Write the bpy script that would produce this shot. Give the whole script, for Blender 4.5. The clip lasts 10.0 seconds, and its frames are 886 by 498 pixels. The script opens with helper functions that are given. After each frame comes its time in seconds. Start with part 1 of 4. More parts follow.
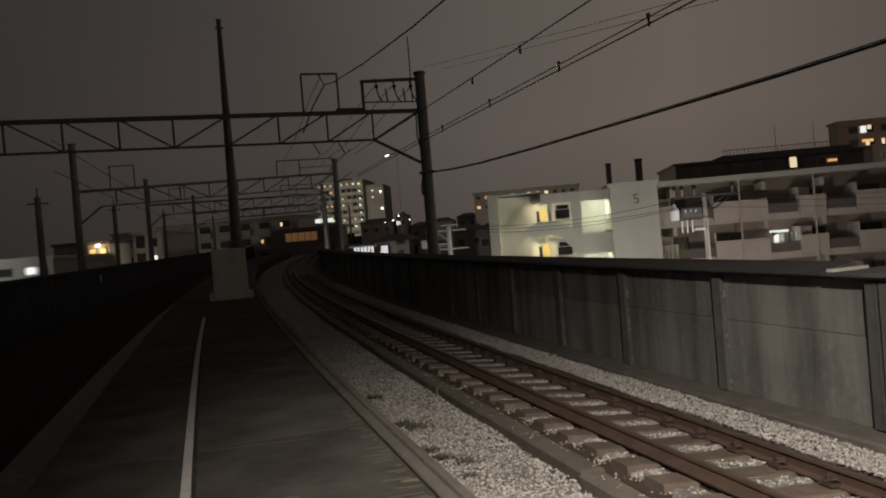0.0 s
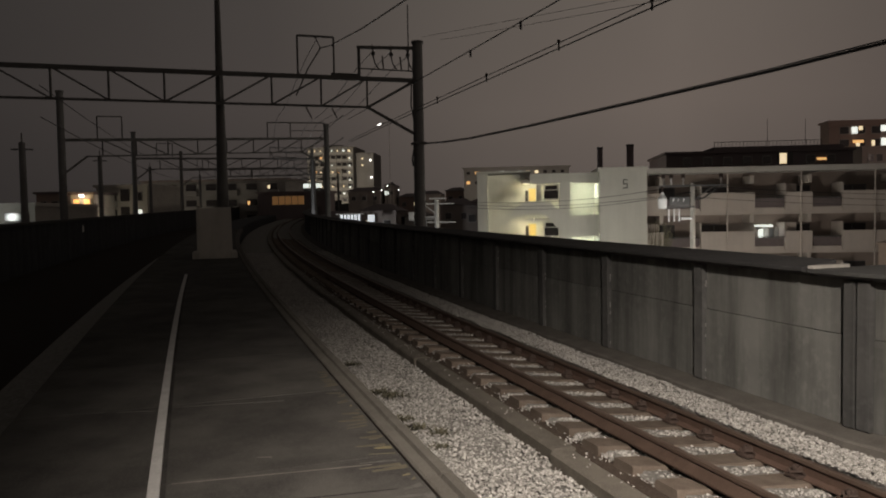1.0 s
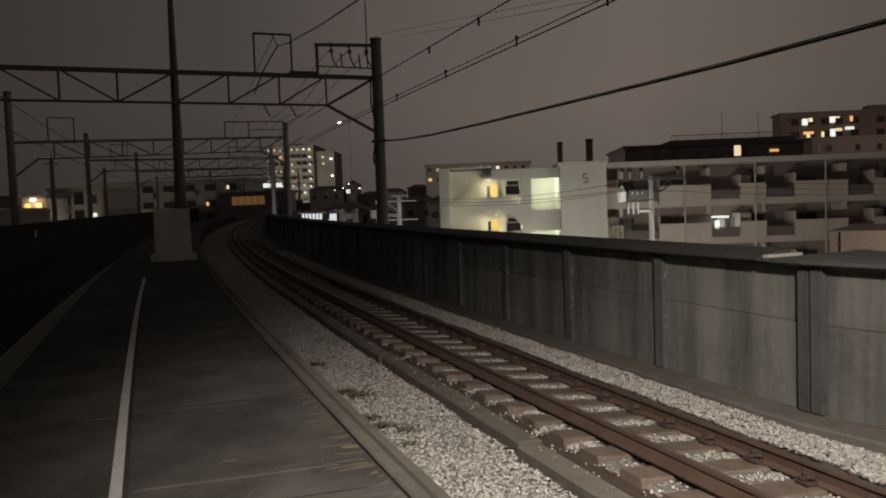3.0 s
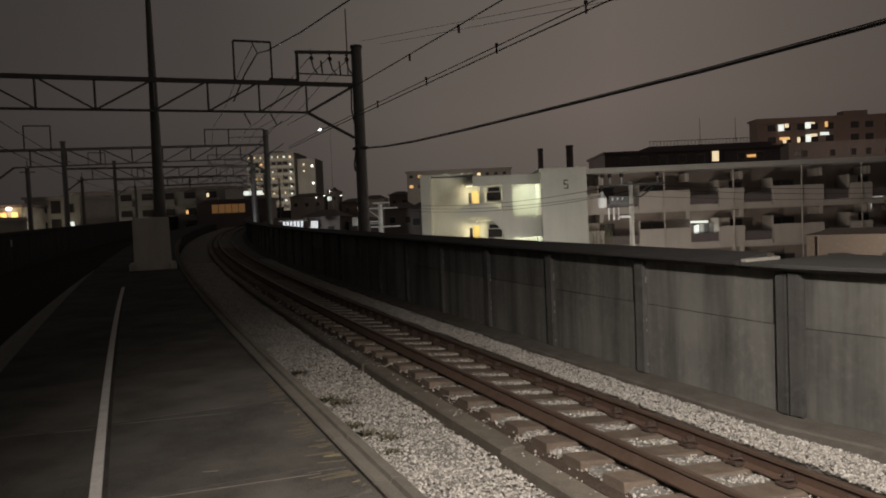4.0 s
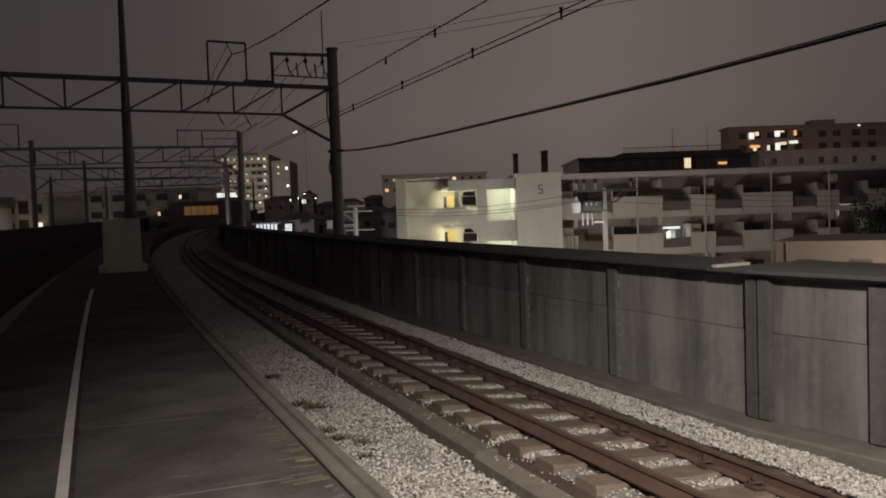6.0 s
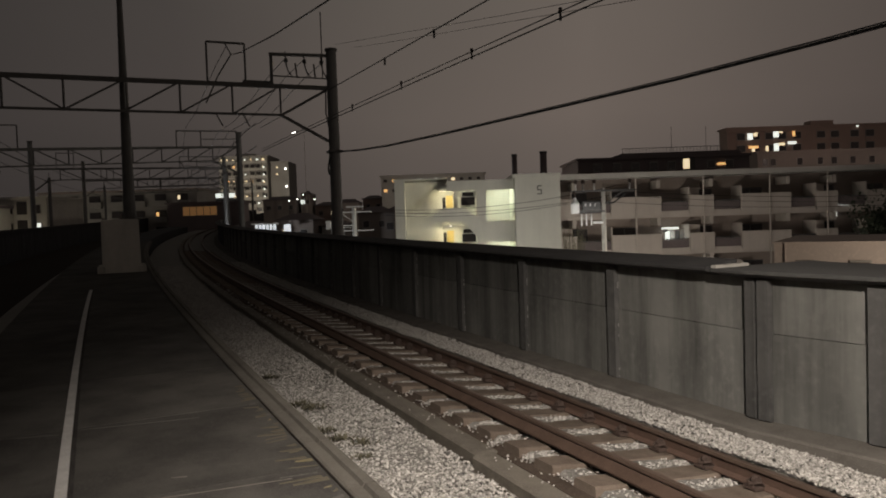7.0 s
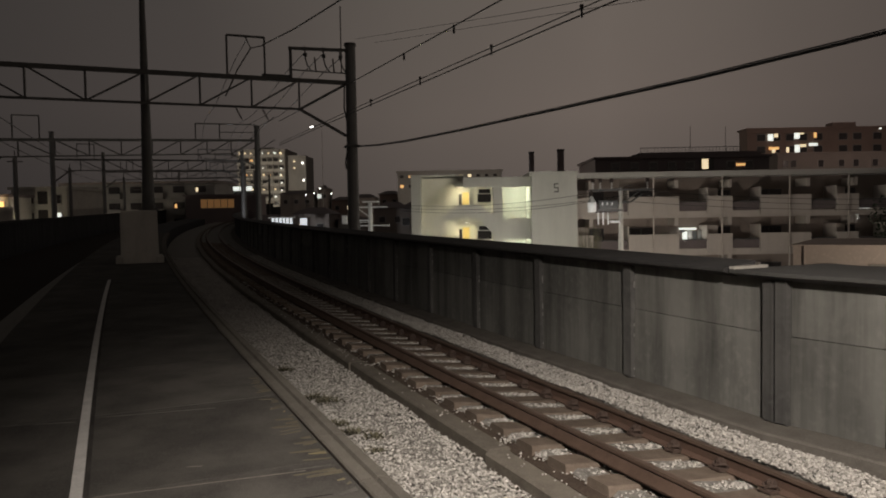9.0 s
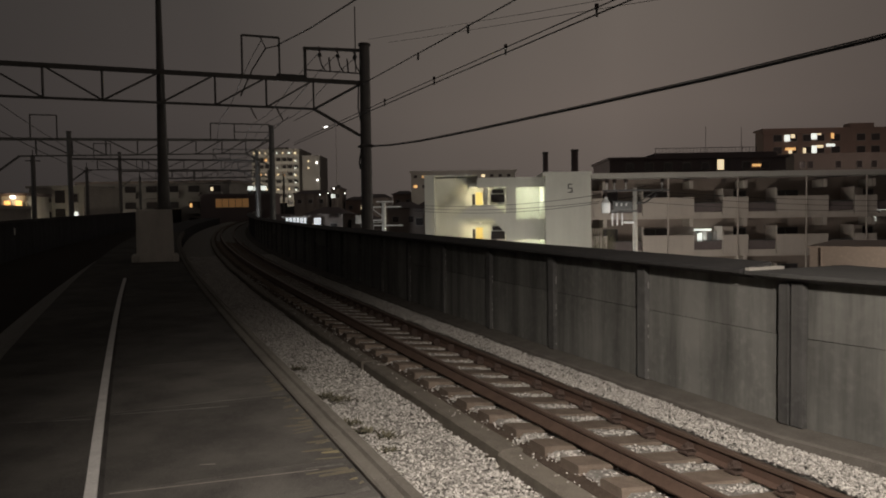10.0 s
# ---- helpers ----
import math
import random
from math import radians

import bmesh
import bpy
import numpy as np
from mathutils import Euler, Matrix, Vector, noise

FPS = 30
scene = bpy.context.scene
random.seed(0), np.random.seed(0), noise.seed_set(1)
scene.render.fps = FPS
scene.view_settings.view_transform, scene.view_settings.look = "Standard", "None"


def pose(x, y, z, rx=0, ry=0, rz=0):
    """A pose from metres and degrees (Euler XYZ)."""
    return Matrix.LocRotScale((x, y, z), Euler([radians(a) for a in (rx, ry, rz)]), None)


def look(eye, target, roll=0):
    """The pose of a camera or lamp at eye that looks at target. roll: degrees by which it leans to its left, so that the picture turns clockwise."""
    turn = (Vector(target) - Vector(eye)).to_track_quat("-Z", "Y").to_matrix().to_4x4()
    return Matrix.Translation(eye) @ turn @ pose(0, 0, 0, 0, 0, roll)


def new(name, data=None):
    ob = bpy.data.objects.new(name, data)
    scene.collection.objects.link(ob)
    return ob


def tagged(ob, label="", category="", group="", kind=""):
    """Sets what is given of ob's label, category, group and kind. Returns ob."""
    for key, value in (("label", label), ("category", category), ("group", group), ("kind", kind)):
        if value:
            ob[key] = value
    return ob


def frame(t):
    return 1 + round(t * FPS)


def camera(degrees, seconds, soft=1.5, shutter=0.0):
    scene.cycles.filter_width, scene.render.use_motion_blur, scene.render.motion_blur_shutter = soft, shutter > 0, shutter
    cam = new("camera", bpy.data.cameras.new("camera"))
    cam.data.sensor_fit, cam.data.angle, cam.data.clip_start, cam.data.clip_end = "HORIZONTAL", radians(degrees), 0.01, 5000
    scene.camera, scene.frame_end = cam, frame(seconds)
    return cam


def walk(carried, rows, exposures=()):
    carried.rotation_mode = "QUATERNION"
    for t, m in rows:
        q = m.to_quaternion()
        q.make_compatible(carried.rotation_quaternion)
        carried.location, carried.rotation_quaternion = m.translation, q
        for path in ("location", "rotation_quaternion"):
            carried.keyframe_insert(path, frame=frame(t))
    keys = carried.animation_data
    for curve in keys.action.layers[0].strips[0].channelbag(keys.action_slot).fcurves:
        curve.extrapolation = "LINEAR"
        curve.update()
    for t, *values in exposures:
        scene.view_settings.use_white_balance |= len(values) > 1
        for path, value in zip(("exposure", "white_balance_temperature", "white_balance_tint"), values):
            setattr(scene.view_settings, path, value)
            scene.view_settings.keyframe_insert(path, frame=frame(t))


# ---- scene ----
EYE = 2.394
cam = camera(62.98, 10.0, soft=1.9, shutter=0.5)
PATH = [  # seconds, sway in x, y, z, then the turn
    (0.0, 0.002, -0.010, 0.018, 89.55, 4.67, 7.12), (0.5, -0.004, -0.004, 0.010, 88.86, 1.81, 6.63), (1.0, -0.009, 0.003, 0.004, 87.40, 0.95, 6.09),
    (1.5, -0.014, 0.005, 0.001, 86.64, 0.95, 5.63), (2.0, -0.014, 0.004, 0.002, 86.69, 1.21, 4.87), (2.5, -0.008, 0.003, 0.002, 86.86, 1.645, 3.98),
    (4.0, -0.002, 0.0, 0.002, 87.56, 2.41, 1.67), (4.5, -0.001, 0.001, 0.001, 87.755, 2.285, 1.085), (5.0, 0.0, 0.002, 0.001, 87.835, 2.09, 0.467),
    (5.5, 0.0, 0.0, 0.0, 87.80, 1.98, -0.08), (7.0, -0.004, 0.002, 0.0, 87.84, 1.93, -0.393), (7.5, -0.007, 0.006, -0.003, 87.97, 1.78, -0.145),
    (8.0, -0.010, 0.007, -0.004, 87.96, 1.55, 0.135), (8.5, -0.014, 0.008, -0.006, 87.80, 1.235, 0.425), (9.0, -0.018, 0.010, -0.007, 87.594, 0.96, 0.85),
    (9.5, -0.019, 0.014, -0.009, 87.535, 0.83, 1.39), (10.0, -0.018, 0.019, -0.010, 87.62, 0.76, 1.91)]
walk(cam, [(t, pose(x, y, EYE + z, rx, ry, rz)) for t, x, y, z, rx, ry, rz in PATH],
     exposures=[(0.0, -0.10), (0.5, -0.06), (1.0, -0.02), (1.5, 0.0), (10.0, 0.0)])

# ---- light: night sky glow over the town, a floodlight behind the camera, unseen fill lights ----
world = bpy.data.worlds.new("night_sky")
scene.world = world
world.use_nodes = True
wn, wl = world.node_tree.nodes, world.node_tree.links
bg = wn["Background"]
tc = wn.new("ShaderNodeTexCoord")
sep = wn.new("ShaderNodeSeparateXYZ")
wl.new(tc.outputs["Generated"], sep.inputs[0])
glow = wn.new("ShaderNodeValToRGB")           # brighter towards the town centre on the right
az = wn.new("ShaderNodeMath"); az.operation = "MULTIPLY_ADD"
az.inputs[1].default_value = 0.5; az.inputs[2].default_value = 0.5
wl.new(sep.outputs["X"], az.inputs[0]); wl.new(az.outputs[0], glow.inputs[0])
glow.color_ramp.elements[0].position, glow.color_ramp.elements[0].color = 0.18, (0.034, 0.030, 0.0285, 1)
glow.color_ramp.elements[1].position, glow.color_ramp.elements[1].color = 0.78, (0.078, 0.064, 0.057, 1)
for at, c in ((0.34, (0.060, 0.0515, 0.0475, 1)), (0.48, (0.112, 0.0945, 0.083, 1)), (0.60, (0.140, 0.116, 0.101, 1))):
    glow.color_ramp.elements.new(at).color = c
up = wn.new("ShaderNodeValToRGB")             # a little darker high up, hazy near the horizon
wl.new(sep.outputs["Z"], up.inputs[0])
up.color_ramp.elements[0].position, up.color_ramp.elements[0].color = 0.0, (0.80, 0.78, 0.78, 1)
up.color_ramp.elements[1].position, up.color_ramp.elements[1].color = 0.42, (0.92, 0.95, 0.93, 1)
up.color_ramp.elements.new(0.85).color = (0.36, 0.38, 0.39, 1)
mid = up.color_ramp.elements.new(0.14); mid.color = (1.05, 1.02, 1.0, 1)
cloud = wn.new("ShaderNodeTexNoise")
cloud.inputs["Scale"].default_value, cloud.inputs["Detail"].default_value = 2.2, 5
wl.new(tc.outputs["Generated"], cloud.inputs["Vector"])
cr = wn.new("ShaderNodeMapRange")
cr.inputs["To Min"].default_value, cr.inputs["To Max"].default_value = 0.86, 1.14
wl.new(cloud.outputs["Fac"], cr.inputs["Value"])
m1 = wn.new("ShaderNodeMix"); m1.data_type, m1.blend_type = "RGBA", "MULTIPLY"; m1.inputs[0].default_value = 1
wl.new(glow.outputs[0], m1.inputs[6]); wl.new(up.outputs[0], m1.inputs[7])
m2 = wn.new("ShaderNodeMix"); m2.data_type, m2.blend_type = "RGBA", "MULTIPLY"; m2.inputs[0].default_value = 1
wl.new(m1.outputs[2], m2.inputs[6]); wl.new(cr.outputs[0], m2.inputs[7])
wl.new(m2.outputs[2], bg.inputs["Color"])
bg.inputs["Strength"].default_value = 1.0


def lamp(kind, at, power, colour, size=0.3, target=None, cone=None, blend=0.8):
    data = bpy.data.lights.new("light", kind)
    data.energy, data.color, data.shadow_soft_size = power, colour, size
    ob = new("light", data)
    ob.matrix_world = look(at, target) if target else Matrix.Translation(at)
    if cone:
        data.spot_size, data.spot_blend = radians(cone), blend
    return ob


lamp("SPOT", (1.6, -1.5, 6.6), 7400, (1.0, 0.89, 0.79), 0.2, (2.1, 5.2, -0.35), 76, 1.0)
# Unseen point lights, added to brighten the apartment front and distant buildings.
for lx, ly, lz, e, c in ((2.0, 46.0, -2.0, 900, (1.0, 0.96, 0.82)), (14.0, 44.0, -2.0, 1000, (1.0, 0.9, 0.78)), (27.0, 45.0, -2.5, 190, (1.0, 0.9, 0.8)),
                         (66.0, 112.0, 13.0, 2500, (1.0, 0.74, 0.62)), (84.0, 118.0, 4.0, 800, (1.0, 0.82, 0.7)),
                         (-66.0, 205.0, 8.0, 27000, (1.0, 0.88, 0.72)), (-62.0, 112.0, -1.0, 1150, (1.0, 0.9, 0.74)), (-82.0, 112.0, -1.0, 900, (1.0, 0.9, 0.74)),
                         (-40.0, 118.0, 0.0, 2500, (1.0, 0.86, 0.7)), (-20.0, 76.0, -1.0, 1400, (0.95, 0.97, 1.0)), (0.0, 130.0, 3.0, 3500, (1.0, 0.86, 0.72))):
    lamp("POINT", (lx, ly, lz), e, c, 0.4)

# ---- the line of the railway: station u along it, offset to the right of the inner edge of the left rail ----
TH, K0, K1, D0 = 0.45508, -0.0015516, -7.2186e-6, 4.52172
CANT = 0.105
_u = np.arange(-60.0, 320.0, 0.1)
_a = TH + K0 * _u + K1 * _u * _u / 2
_x = np.cumsum(-np.sin(_a)) * 0.1
_y = np.cumsum(np.cos(_a)) * 0.1
_i0 = int(np.argmin(abs(_u)))
_x += D0 * math.cos(TH) - _x[_i0]
_y += D0 * math.sin(TH) - _y[_i0]


def S(u, off, z=0.0):
    """World point at station u, offset off, height z over the left rail's top."""
    a = float(np.interp(u, _u, _a))
    return Vector((float(np.interp(u, _u, _x)) + off * math.cos(a), float(np.interp(u, _u, _y)) + off * math.sin(a),
                   z + 0.01301 * u + 0.00006 * u * u))


def heading(u):
    return float(np.interp(u, _u, _a))


def zt(off, z=0.0):
    """Height in the canted plane of the right-hand track."""
    return z - CANT * off / 1.1


# ---- materials ----
def material(name, base, second=None, rough=0.8, metal=0.0, scale=3.0, fine=40.0, bump=0.3, mix=0.5, third=None, streak=0.0, vary=0.0):
    """Grain and stains at two scales over a base colour; streak adds vertical runs; vary shifts pieces one from another."""
    m = bpy.data.materials.new(name)
    m.use_nodes = True
    n, l = m.node_tree.nodes, m.node_tree.links
    b = n["Principled BSDF"]
    b.inputs["Roughness"].default_value, b.inputs["Metallic"].default_value = rough, metal
    if rough > 0.85:                       # dusty, weathered surfaces have hardly any gloss
        b.inputs["Specular IOR Level"].default_value = 0.12
    geo = n.new("ShaderNodeNewGeometry")
    second = second or tuple(c * 0.7 for c in base)
    third = third or tuple(c * 1.2 for c in base)
    big = n.new("ShaderNodeTexNoise")
    big.inputs["Scale"].default_value, big.inputs["Detail"].default_value, big.inputs["Roughness"].default_value = scale, 6, 0.6
    l.new(geo.outputs["Position"], big.inputs["Vector"])
    ramp = n.new("ShaderNodeMapRange")
    ramp.inputs["From Min"].default_value, ramp.inputs["From Max"].default_value = 0.35, 0.65
    l.new(big.outputs["Fac"], ramp.inputs["Value"])
    small = n.new("ShaderNodeTexNoise")
    small.inputs["Scale"].default_value, small.inputs["Detail"].default_value = fine, 4
    l.new(geo.outputs["Position"], small.inputs["Vector"])
    a = n.new("ShaderNodeMix"); a.data_type = "RGBA"
    a.inputs[6].default_value, a.inputs[7].default_value = (*base, 1), (*second, 1)
    sc = n.new("ShaderNodeMath"); sc.operation = "MULTIPLY"; sc.inputs[1].default_value = mix
    l.new(ramp.outputs[0], sc.inputs[0]); l.new(sc.outputs[0], a.inputs[0])
    c = n.new("ShaderNodeMix"); c.data_type = "RGBA"
    sr = n.new("ShaderNodeMapRange")
    sr.inputs["From Min"].default_value, sr.inputs["From Max"].default_value, sr.inputs["To Max"].default_value = 0.5, 0.75, 0.7
    l.new(small.outputs["Fac"], sr.inputs["Value"]); l.new(sr.outputs[0], c.inputs[0])
    l.new(a.outputs[2], c.inputs[6]); c.inputs[7].default_value = (*third, 1)
    out = c.outputs[2]
    if streak:
        mp = n.new("ShaderNodeMapping"); mp.inputs["Scale"].default_value = (1.9, 1.9, 0.14)
        l.new(geo.outputs["Position"], mp.inputs["Vector"])
        st = n.new("ShaderNodeTexNoise"); st.inputs["Scale"].default_value, st.inputs["Detail"].default_value, st.inputs["Roughness"].default_value = 1.0, 6, 0.62
        l.new(mp.outputs[0], st.inputs["Vector"])
        mr = n.new("ShaderNodeMapRange"); mr.inputs["From Min"].default_value, mr.inputs["From Max"].default_value = 0.42, 0.68
        mr.inputs["To Min"].default_value, mr.inputs["To Max"].default_value = 1.0, 1.0 - streak
        l.new(st.outputs["Fac"], mr.inputs["Value"])
        k = n.new("ShaderNodeMix"); k.data_type, k.blend_type = "RGBA", "MULTIPLY"; k.inputs[0].default_value = 1
        l.new(out, k.inputs[6]); l.new(mr.outputs[0], k.inputs[7]); out = k.outputs[2]
    if vary:
        oi = n.new("ShaderNodeObjectInfo")
        mr = n.new("ShaderNodeMapRange"); mr.inputs["To Min"].default_value, mr.inputs["To Max"].default_value = 1 - vary, 1 + vary
        l.new(oi.outputs["Random"], mr.inputs["Value"])
        k = n.new("ShaderNodeMix"); k.data_type, k.blend_type = "RGBA", "MULTIPLY"; k.inputs[0].default_value = 1
        l.new(out, k.inputs[6]); l.new(mr.outputs[0], k.inputs[7]); out = k.outputs[2]
    l.new(out, b.inputs["Base Color"])
    if bump:
        bp = n.new("ShaderNodeBump"); bp.inputs["Strength"].default_value, bp.inputs["Distance"].default_value = bump, 0.02
        ad = n.new("ShaderNodeMath"); ad.operation = "ADD"
        l.new(small.outputs["Fac"], ad.inputs[0]); l.new(big.outputs["Fac"], ad.inputs[1])
        l.new(ad.outputs[0], bp.inputs["Height"]); l.new(bp.outputs[0], b.inputs["Normal"])
    return m


def stones(name, lo, hi):
    """Loose stones, each island its own shade."""
    m = material(name, lo, rough=0.95, fine=60, bump=0.2)
    n, l = m.node_tree.nodes, m.node_tree.links
    geo = n.new("ShaderNodeNewGeometry")
    r = n.new("ShaderNodeValToRGB")
    r.color_ramp.elements[0].color, r.color_ramp.elements[1].color = (*lo, 1), (*hi, 1)
    l.new(geo.outputs["Random Per Island"], r.inputs[0]); l.new(r.outputs[0], n["Principled BSDF"].inputs["Base Color"])
    return m


def shining(name, colour, strength):
    m = bpy.data.materials.new(name)
    m.use_nodes = True
    b = m.node_tree.nodes["Principled BSDF"]
    b.inputs["Base Color"].default_value = (*colour, 1)
    b.inputs["Emission Color"].default_value, b.inputs["Emission Strength"].default_value = (*colour, 1), strength
    return m


WALL = material("stained_concrete", (0.182, 0.181, 0.167), (0.085, 0.085, 0.082), 0.9, scale=0.8, fine=9, bump=0.12, streak=0.55, third=(0.20, 0.196, 0.181), vary=0.2)
POST = material("dark_post_concrete", (0.112, 0.110, 0.105), (0.055, 0.054, 0.055), 0.9, scale=2, fine=12, bump=0.12, streak=0.4, vary=0.15)
MORTAR = material("pale_mortar", (0.27, 0.262, 0.25), (0.16, 0.155, 0.15), 0.95, scale=7, fine=40, bump=0.3, mix=0.9)
# Kept very dark: the poor light on these walls is put into the colour.
WALL_DARK = material("unlit_dark_concrete", (0.06, 0.061, 0.064), (0.035, 0.035, 0.038), 0.9, scale=1.5, fine=30, bump=0.25, streak=0.4)
COPING = material("dark_coping", (0.062, 0.060, 0.059), (0.034, 0.033, 0.034), 0.8, scale=2, fine=35, bump=0.2)
SLAB = material("walkway_concrete", (0.074, 0.070, 0.063), (0.032, 0.030, 0.028), 0.92, scale=1.7, fine=70, bump=0.35, vary=0.12, mix=0.85)
KERB = material("kerb_concrete", (0.115, 0.106, 0.092), (0.055, 0.049, 0.042), 0.9, scale=2.5, fine=50, bump=0.4, vary=0.1)
BEAM = material("beam_concrete", (0.165, 0.148, 0.125), (0.075, 0.066, 0.054), 0.9, scale=3.5, fine=45, bump=0.5, vary=0.1)
LEDGE = material("dirty_ledge", (0.135, 0.124, 0.11), (0.06, 0.054, 0.048), 0.95, scale=2.5, fine=40, bump=0.4)
FADED = material("faded_brown_paint", (0.10, 0.088, 0.063), (0.065, 0.06, 0.05), 0.9, scale=9, fine=50, bump=0.2)
STRIP = material("pale_strip", (0.44, 0.43, 0.41), (0.22, 0.213, 0.203), 0.7, scale=5, fine=60, bump=0.1)
GRAVEL_BED = material("ballast_bed", (0.25, 0.24, 0.22), (0.12, 0.112, 0.10), 1.0, scale=14, fine=48, bump=1.0, mix=0.8, third=(0.36, 0.345, 0.32))
# Near-black ballast: the shadow over the far track is in its colour.
SHADE_BED = material("shaded_ballast", (0.035, 0.028, 0.023), (0.02, 0.016, 0.014), 1.0, scale=9, fine=48, bump=1.0)
FLATROOF = material("grey_roof_sheet", (0.065, 0.064, 0.061), (0.036, 0.035, 0.034), 0.85, scale=1.2, fine=25, bump=0.15)
STONES = stones("ballast_stones", (0.26, 0.245, 0.225), (0.60, 0.578, 0.538))
SLEEPER = material("sleeper_concrete", (0.150, 0.121, 0.098), (0.062, 0.045, 0.034), 0.9, scale=5, fine=60, bump=0.4, vary=0.15)
RUST = material("rusty_rail", (0.085, 0.052, 0.038), (0.05, 0.03, 0.022), 0.75, scale=6, fine=90, bump=0.2, third=(0.13, 0.08, 0.055))
GUARD = material("rusty_guard_strip", (0.078, 0.052, 0.040), (0.042, 0.028, 0.021), 0.88, scale=5, fine=70, bump=0.15, third=(0.10, 0.07, 0.053))
CLIPIRON = material("dark_rusty_iron", (0.058, 0.038, 0.029), (0.03, 0.02, 0.016), 0.8, scale=9, fine=80, bump=0.2)
RAILHEAD = material("rail_head", (0.16, 0.115, 0.09), (0.10, 0.07, 0.055), 0.5, 0.5, scale=4, fine=90, bump=0.05)
STEEL = material("painted_steel", (0.09, 0.088, 0.085), (0.06, 0.058, 0.055), 0.7, 0.2, scale=3, fine=30, bump=0.1)
GALV = material("dull_galvanised_steel", (0.15, 0.148, 0.145), (0.10, 0.098, 0.095), 0.65, 0.3, scale=3, fine=30, bump=0.1)
WIRE = material("dark_wire", (0.03, 0.03, 0.03), rough=0.6, metal=0.3, bump=0)
CABLE = material("black_cable_sheath", (0.03, 0.029, 0.03), rough=0.6, fine=20, bump=0.1)
PORCELAIN = material("brown_insulator", (0.05, 0.035, 0.03), rough=0.35, bump=0)
WHITE_PORC = material("white_insulator", (0.75, 0.75, 0.74), rough=0.3, bump=0)
PLINTH = material("plinth_concrete", (0.50, 0.48, 0.43), (0.36, 0.345, 0.31), 0.9, scale=2, fine=40, bump=0.25, streak=0.25)
FACADE = material("off_white_paint", (0.62, 0.61, 0.56), (0.52, 0.51, 0.47), 0.85, scale=0.5, fine=12, bump=0.02, streak=0.06, third=(0.64, 0.63, 0.58))
PARAPET = material("balcony_paint", (0.51, 0.455, 0.41), (0.41, 0.365, 0.33), 0.85, scale=0.6, fine=12, bump=0.02, streak=0.08, third=(0.52, 0.465, 0.42))
# Balcony back wall with the shade of the recess mixed into its colour.
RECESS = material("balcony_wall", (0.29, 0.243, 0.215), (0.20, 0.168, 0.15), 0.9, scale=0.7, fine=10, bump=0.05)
ROOF = material("roof_slab", (0.50, 0.48, 0.45), (0.40, 0.385, 0.36), 0.9, scale=0.6, fine=12, bump=0.05)
DARKBLOCK = material("dark_cladding", (0.150, 0.122, 0.122), (0.10, 0.083, 0.084), 0.8, scale=0.3, fine=6, bump=0)
BRICKBLOCK = material("red_brown_tile", (0.28, 0.205, 0.175), (0.19, 0.15, 0.13), 0.85, scale=0.3, fine=6, bump=0)
GREYBLOCK = material("grey_render", (0.30, 0.285, 0.265), (0.20, 0.19, 0.18), 0.9, scale=0.3, fine=6, bump=0)
PALEBLOCK = material("pale_render", (0.42, 0.40, 0.36), (0.30, 0.29, 0.26), 0.9, scale=0.4, fine=6, bump=0)
SLATE = material("grey_brown_render", (0.24, 0.208, 0.19), (0.17, 0.148, 0.136), 0.9, scale=0.3, fine=6, bump=0)
CREAM = material("cream_render", (0.54, 0.455, 0.40), (0.44, 0.37, 0.33), 0.9, scale=0.5, fine=8, bump=0.05)
# Yellow lamplight on the stairwell wall, painted as a panel colour.
YELLOW_LIT = material("yellow_lamplight_paint", (0.72, 0.56, 0.22), (0.6, 0.46, 0.18), 0.7, scale=1, fine=8, bump=0)
GLASS = material("dark_window_glass", (0.045, 0.040, 0.040), rough=0.15, bump=0)
SEAM = material("faint_seam", (0.10, 0.095, 0.087), (0.06, 0.057, 0.052), 0.95, scale=6, fine=50, bump=0.2, mix=0.9)
GAPDARK = material("dark_gap", (0.022, 0.02, 0.019), (0.05, 0.047, 0.043), 0.95, scale=3.5, fine=40, bump=0.3, mix=0.9)
GROUND = material("town_ground", (0.05, 0.05, 0.05), (0.03, 0.03, 0.03), 0.95, scale=0.05, fine=1, bump=0)
WEED = material("dry_weed", (0.13, 0.12, 0.085), (0.07, 0.066, 0.045), 0.9, scale=9, fine=40, bump=0)
LEAF = material("dark_leaves", (0.035, 0.045, 0.025), (0.02, 0.028, 0.015), 0.8, scale=3, fine=20, bump=0)
YELLOWPAINT = material("worn_yellow_paint", (0.19, 0.16, 0.085), (0.10, 0.09, 0.07), 0.9, scale=9, fine=50, bump=0.2, mix=0.9)
WARM = shining("warm_lit_window", (1.0, 0.80, 0.50), 0.85)
AMBER = shining("amber_lit_window", (1.0, 0.55, 0.20), 0.8)
AMBERDIM = shining("dim_orange_window", (1.0, 0.52, 0.20), 0.07)
COOL = shining("cool_lit_window", (0.95, 1.0, 0.92), 0.9)
COOLDIM = shining("dim_white_panel", (0.93, 0.97, 1.0), 0.30)
SOIL = material("brown_track_soil", (0.075, 0.057, 0.045), (0.04, 0.03, 0.024), 1.0, scale=8, fine=60, bump=0.8, third=(0.12, 0.098, 0.08))
LAMPGLOW = shining("lamp_glow", (1.0, 0.97, 0.90), 4.0)


COPING.node_tree.nodes["Principled BSDF"].inputs["Specular IOR Level"].default_value = 0.15


# ---- builders ----
def mesh(name, verts, faces):
    me = bpy.data.meshes.new(name)
    me.from_pydata([tuple(v) for v in verts], [], faces)
    me.update()
    return me


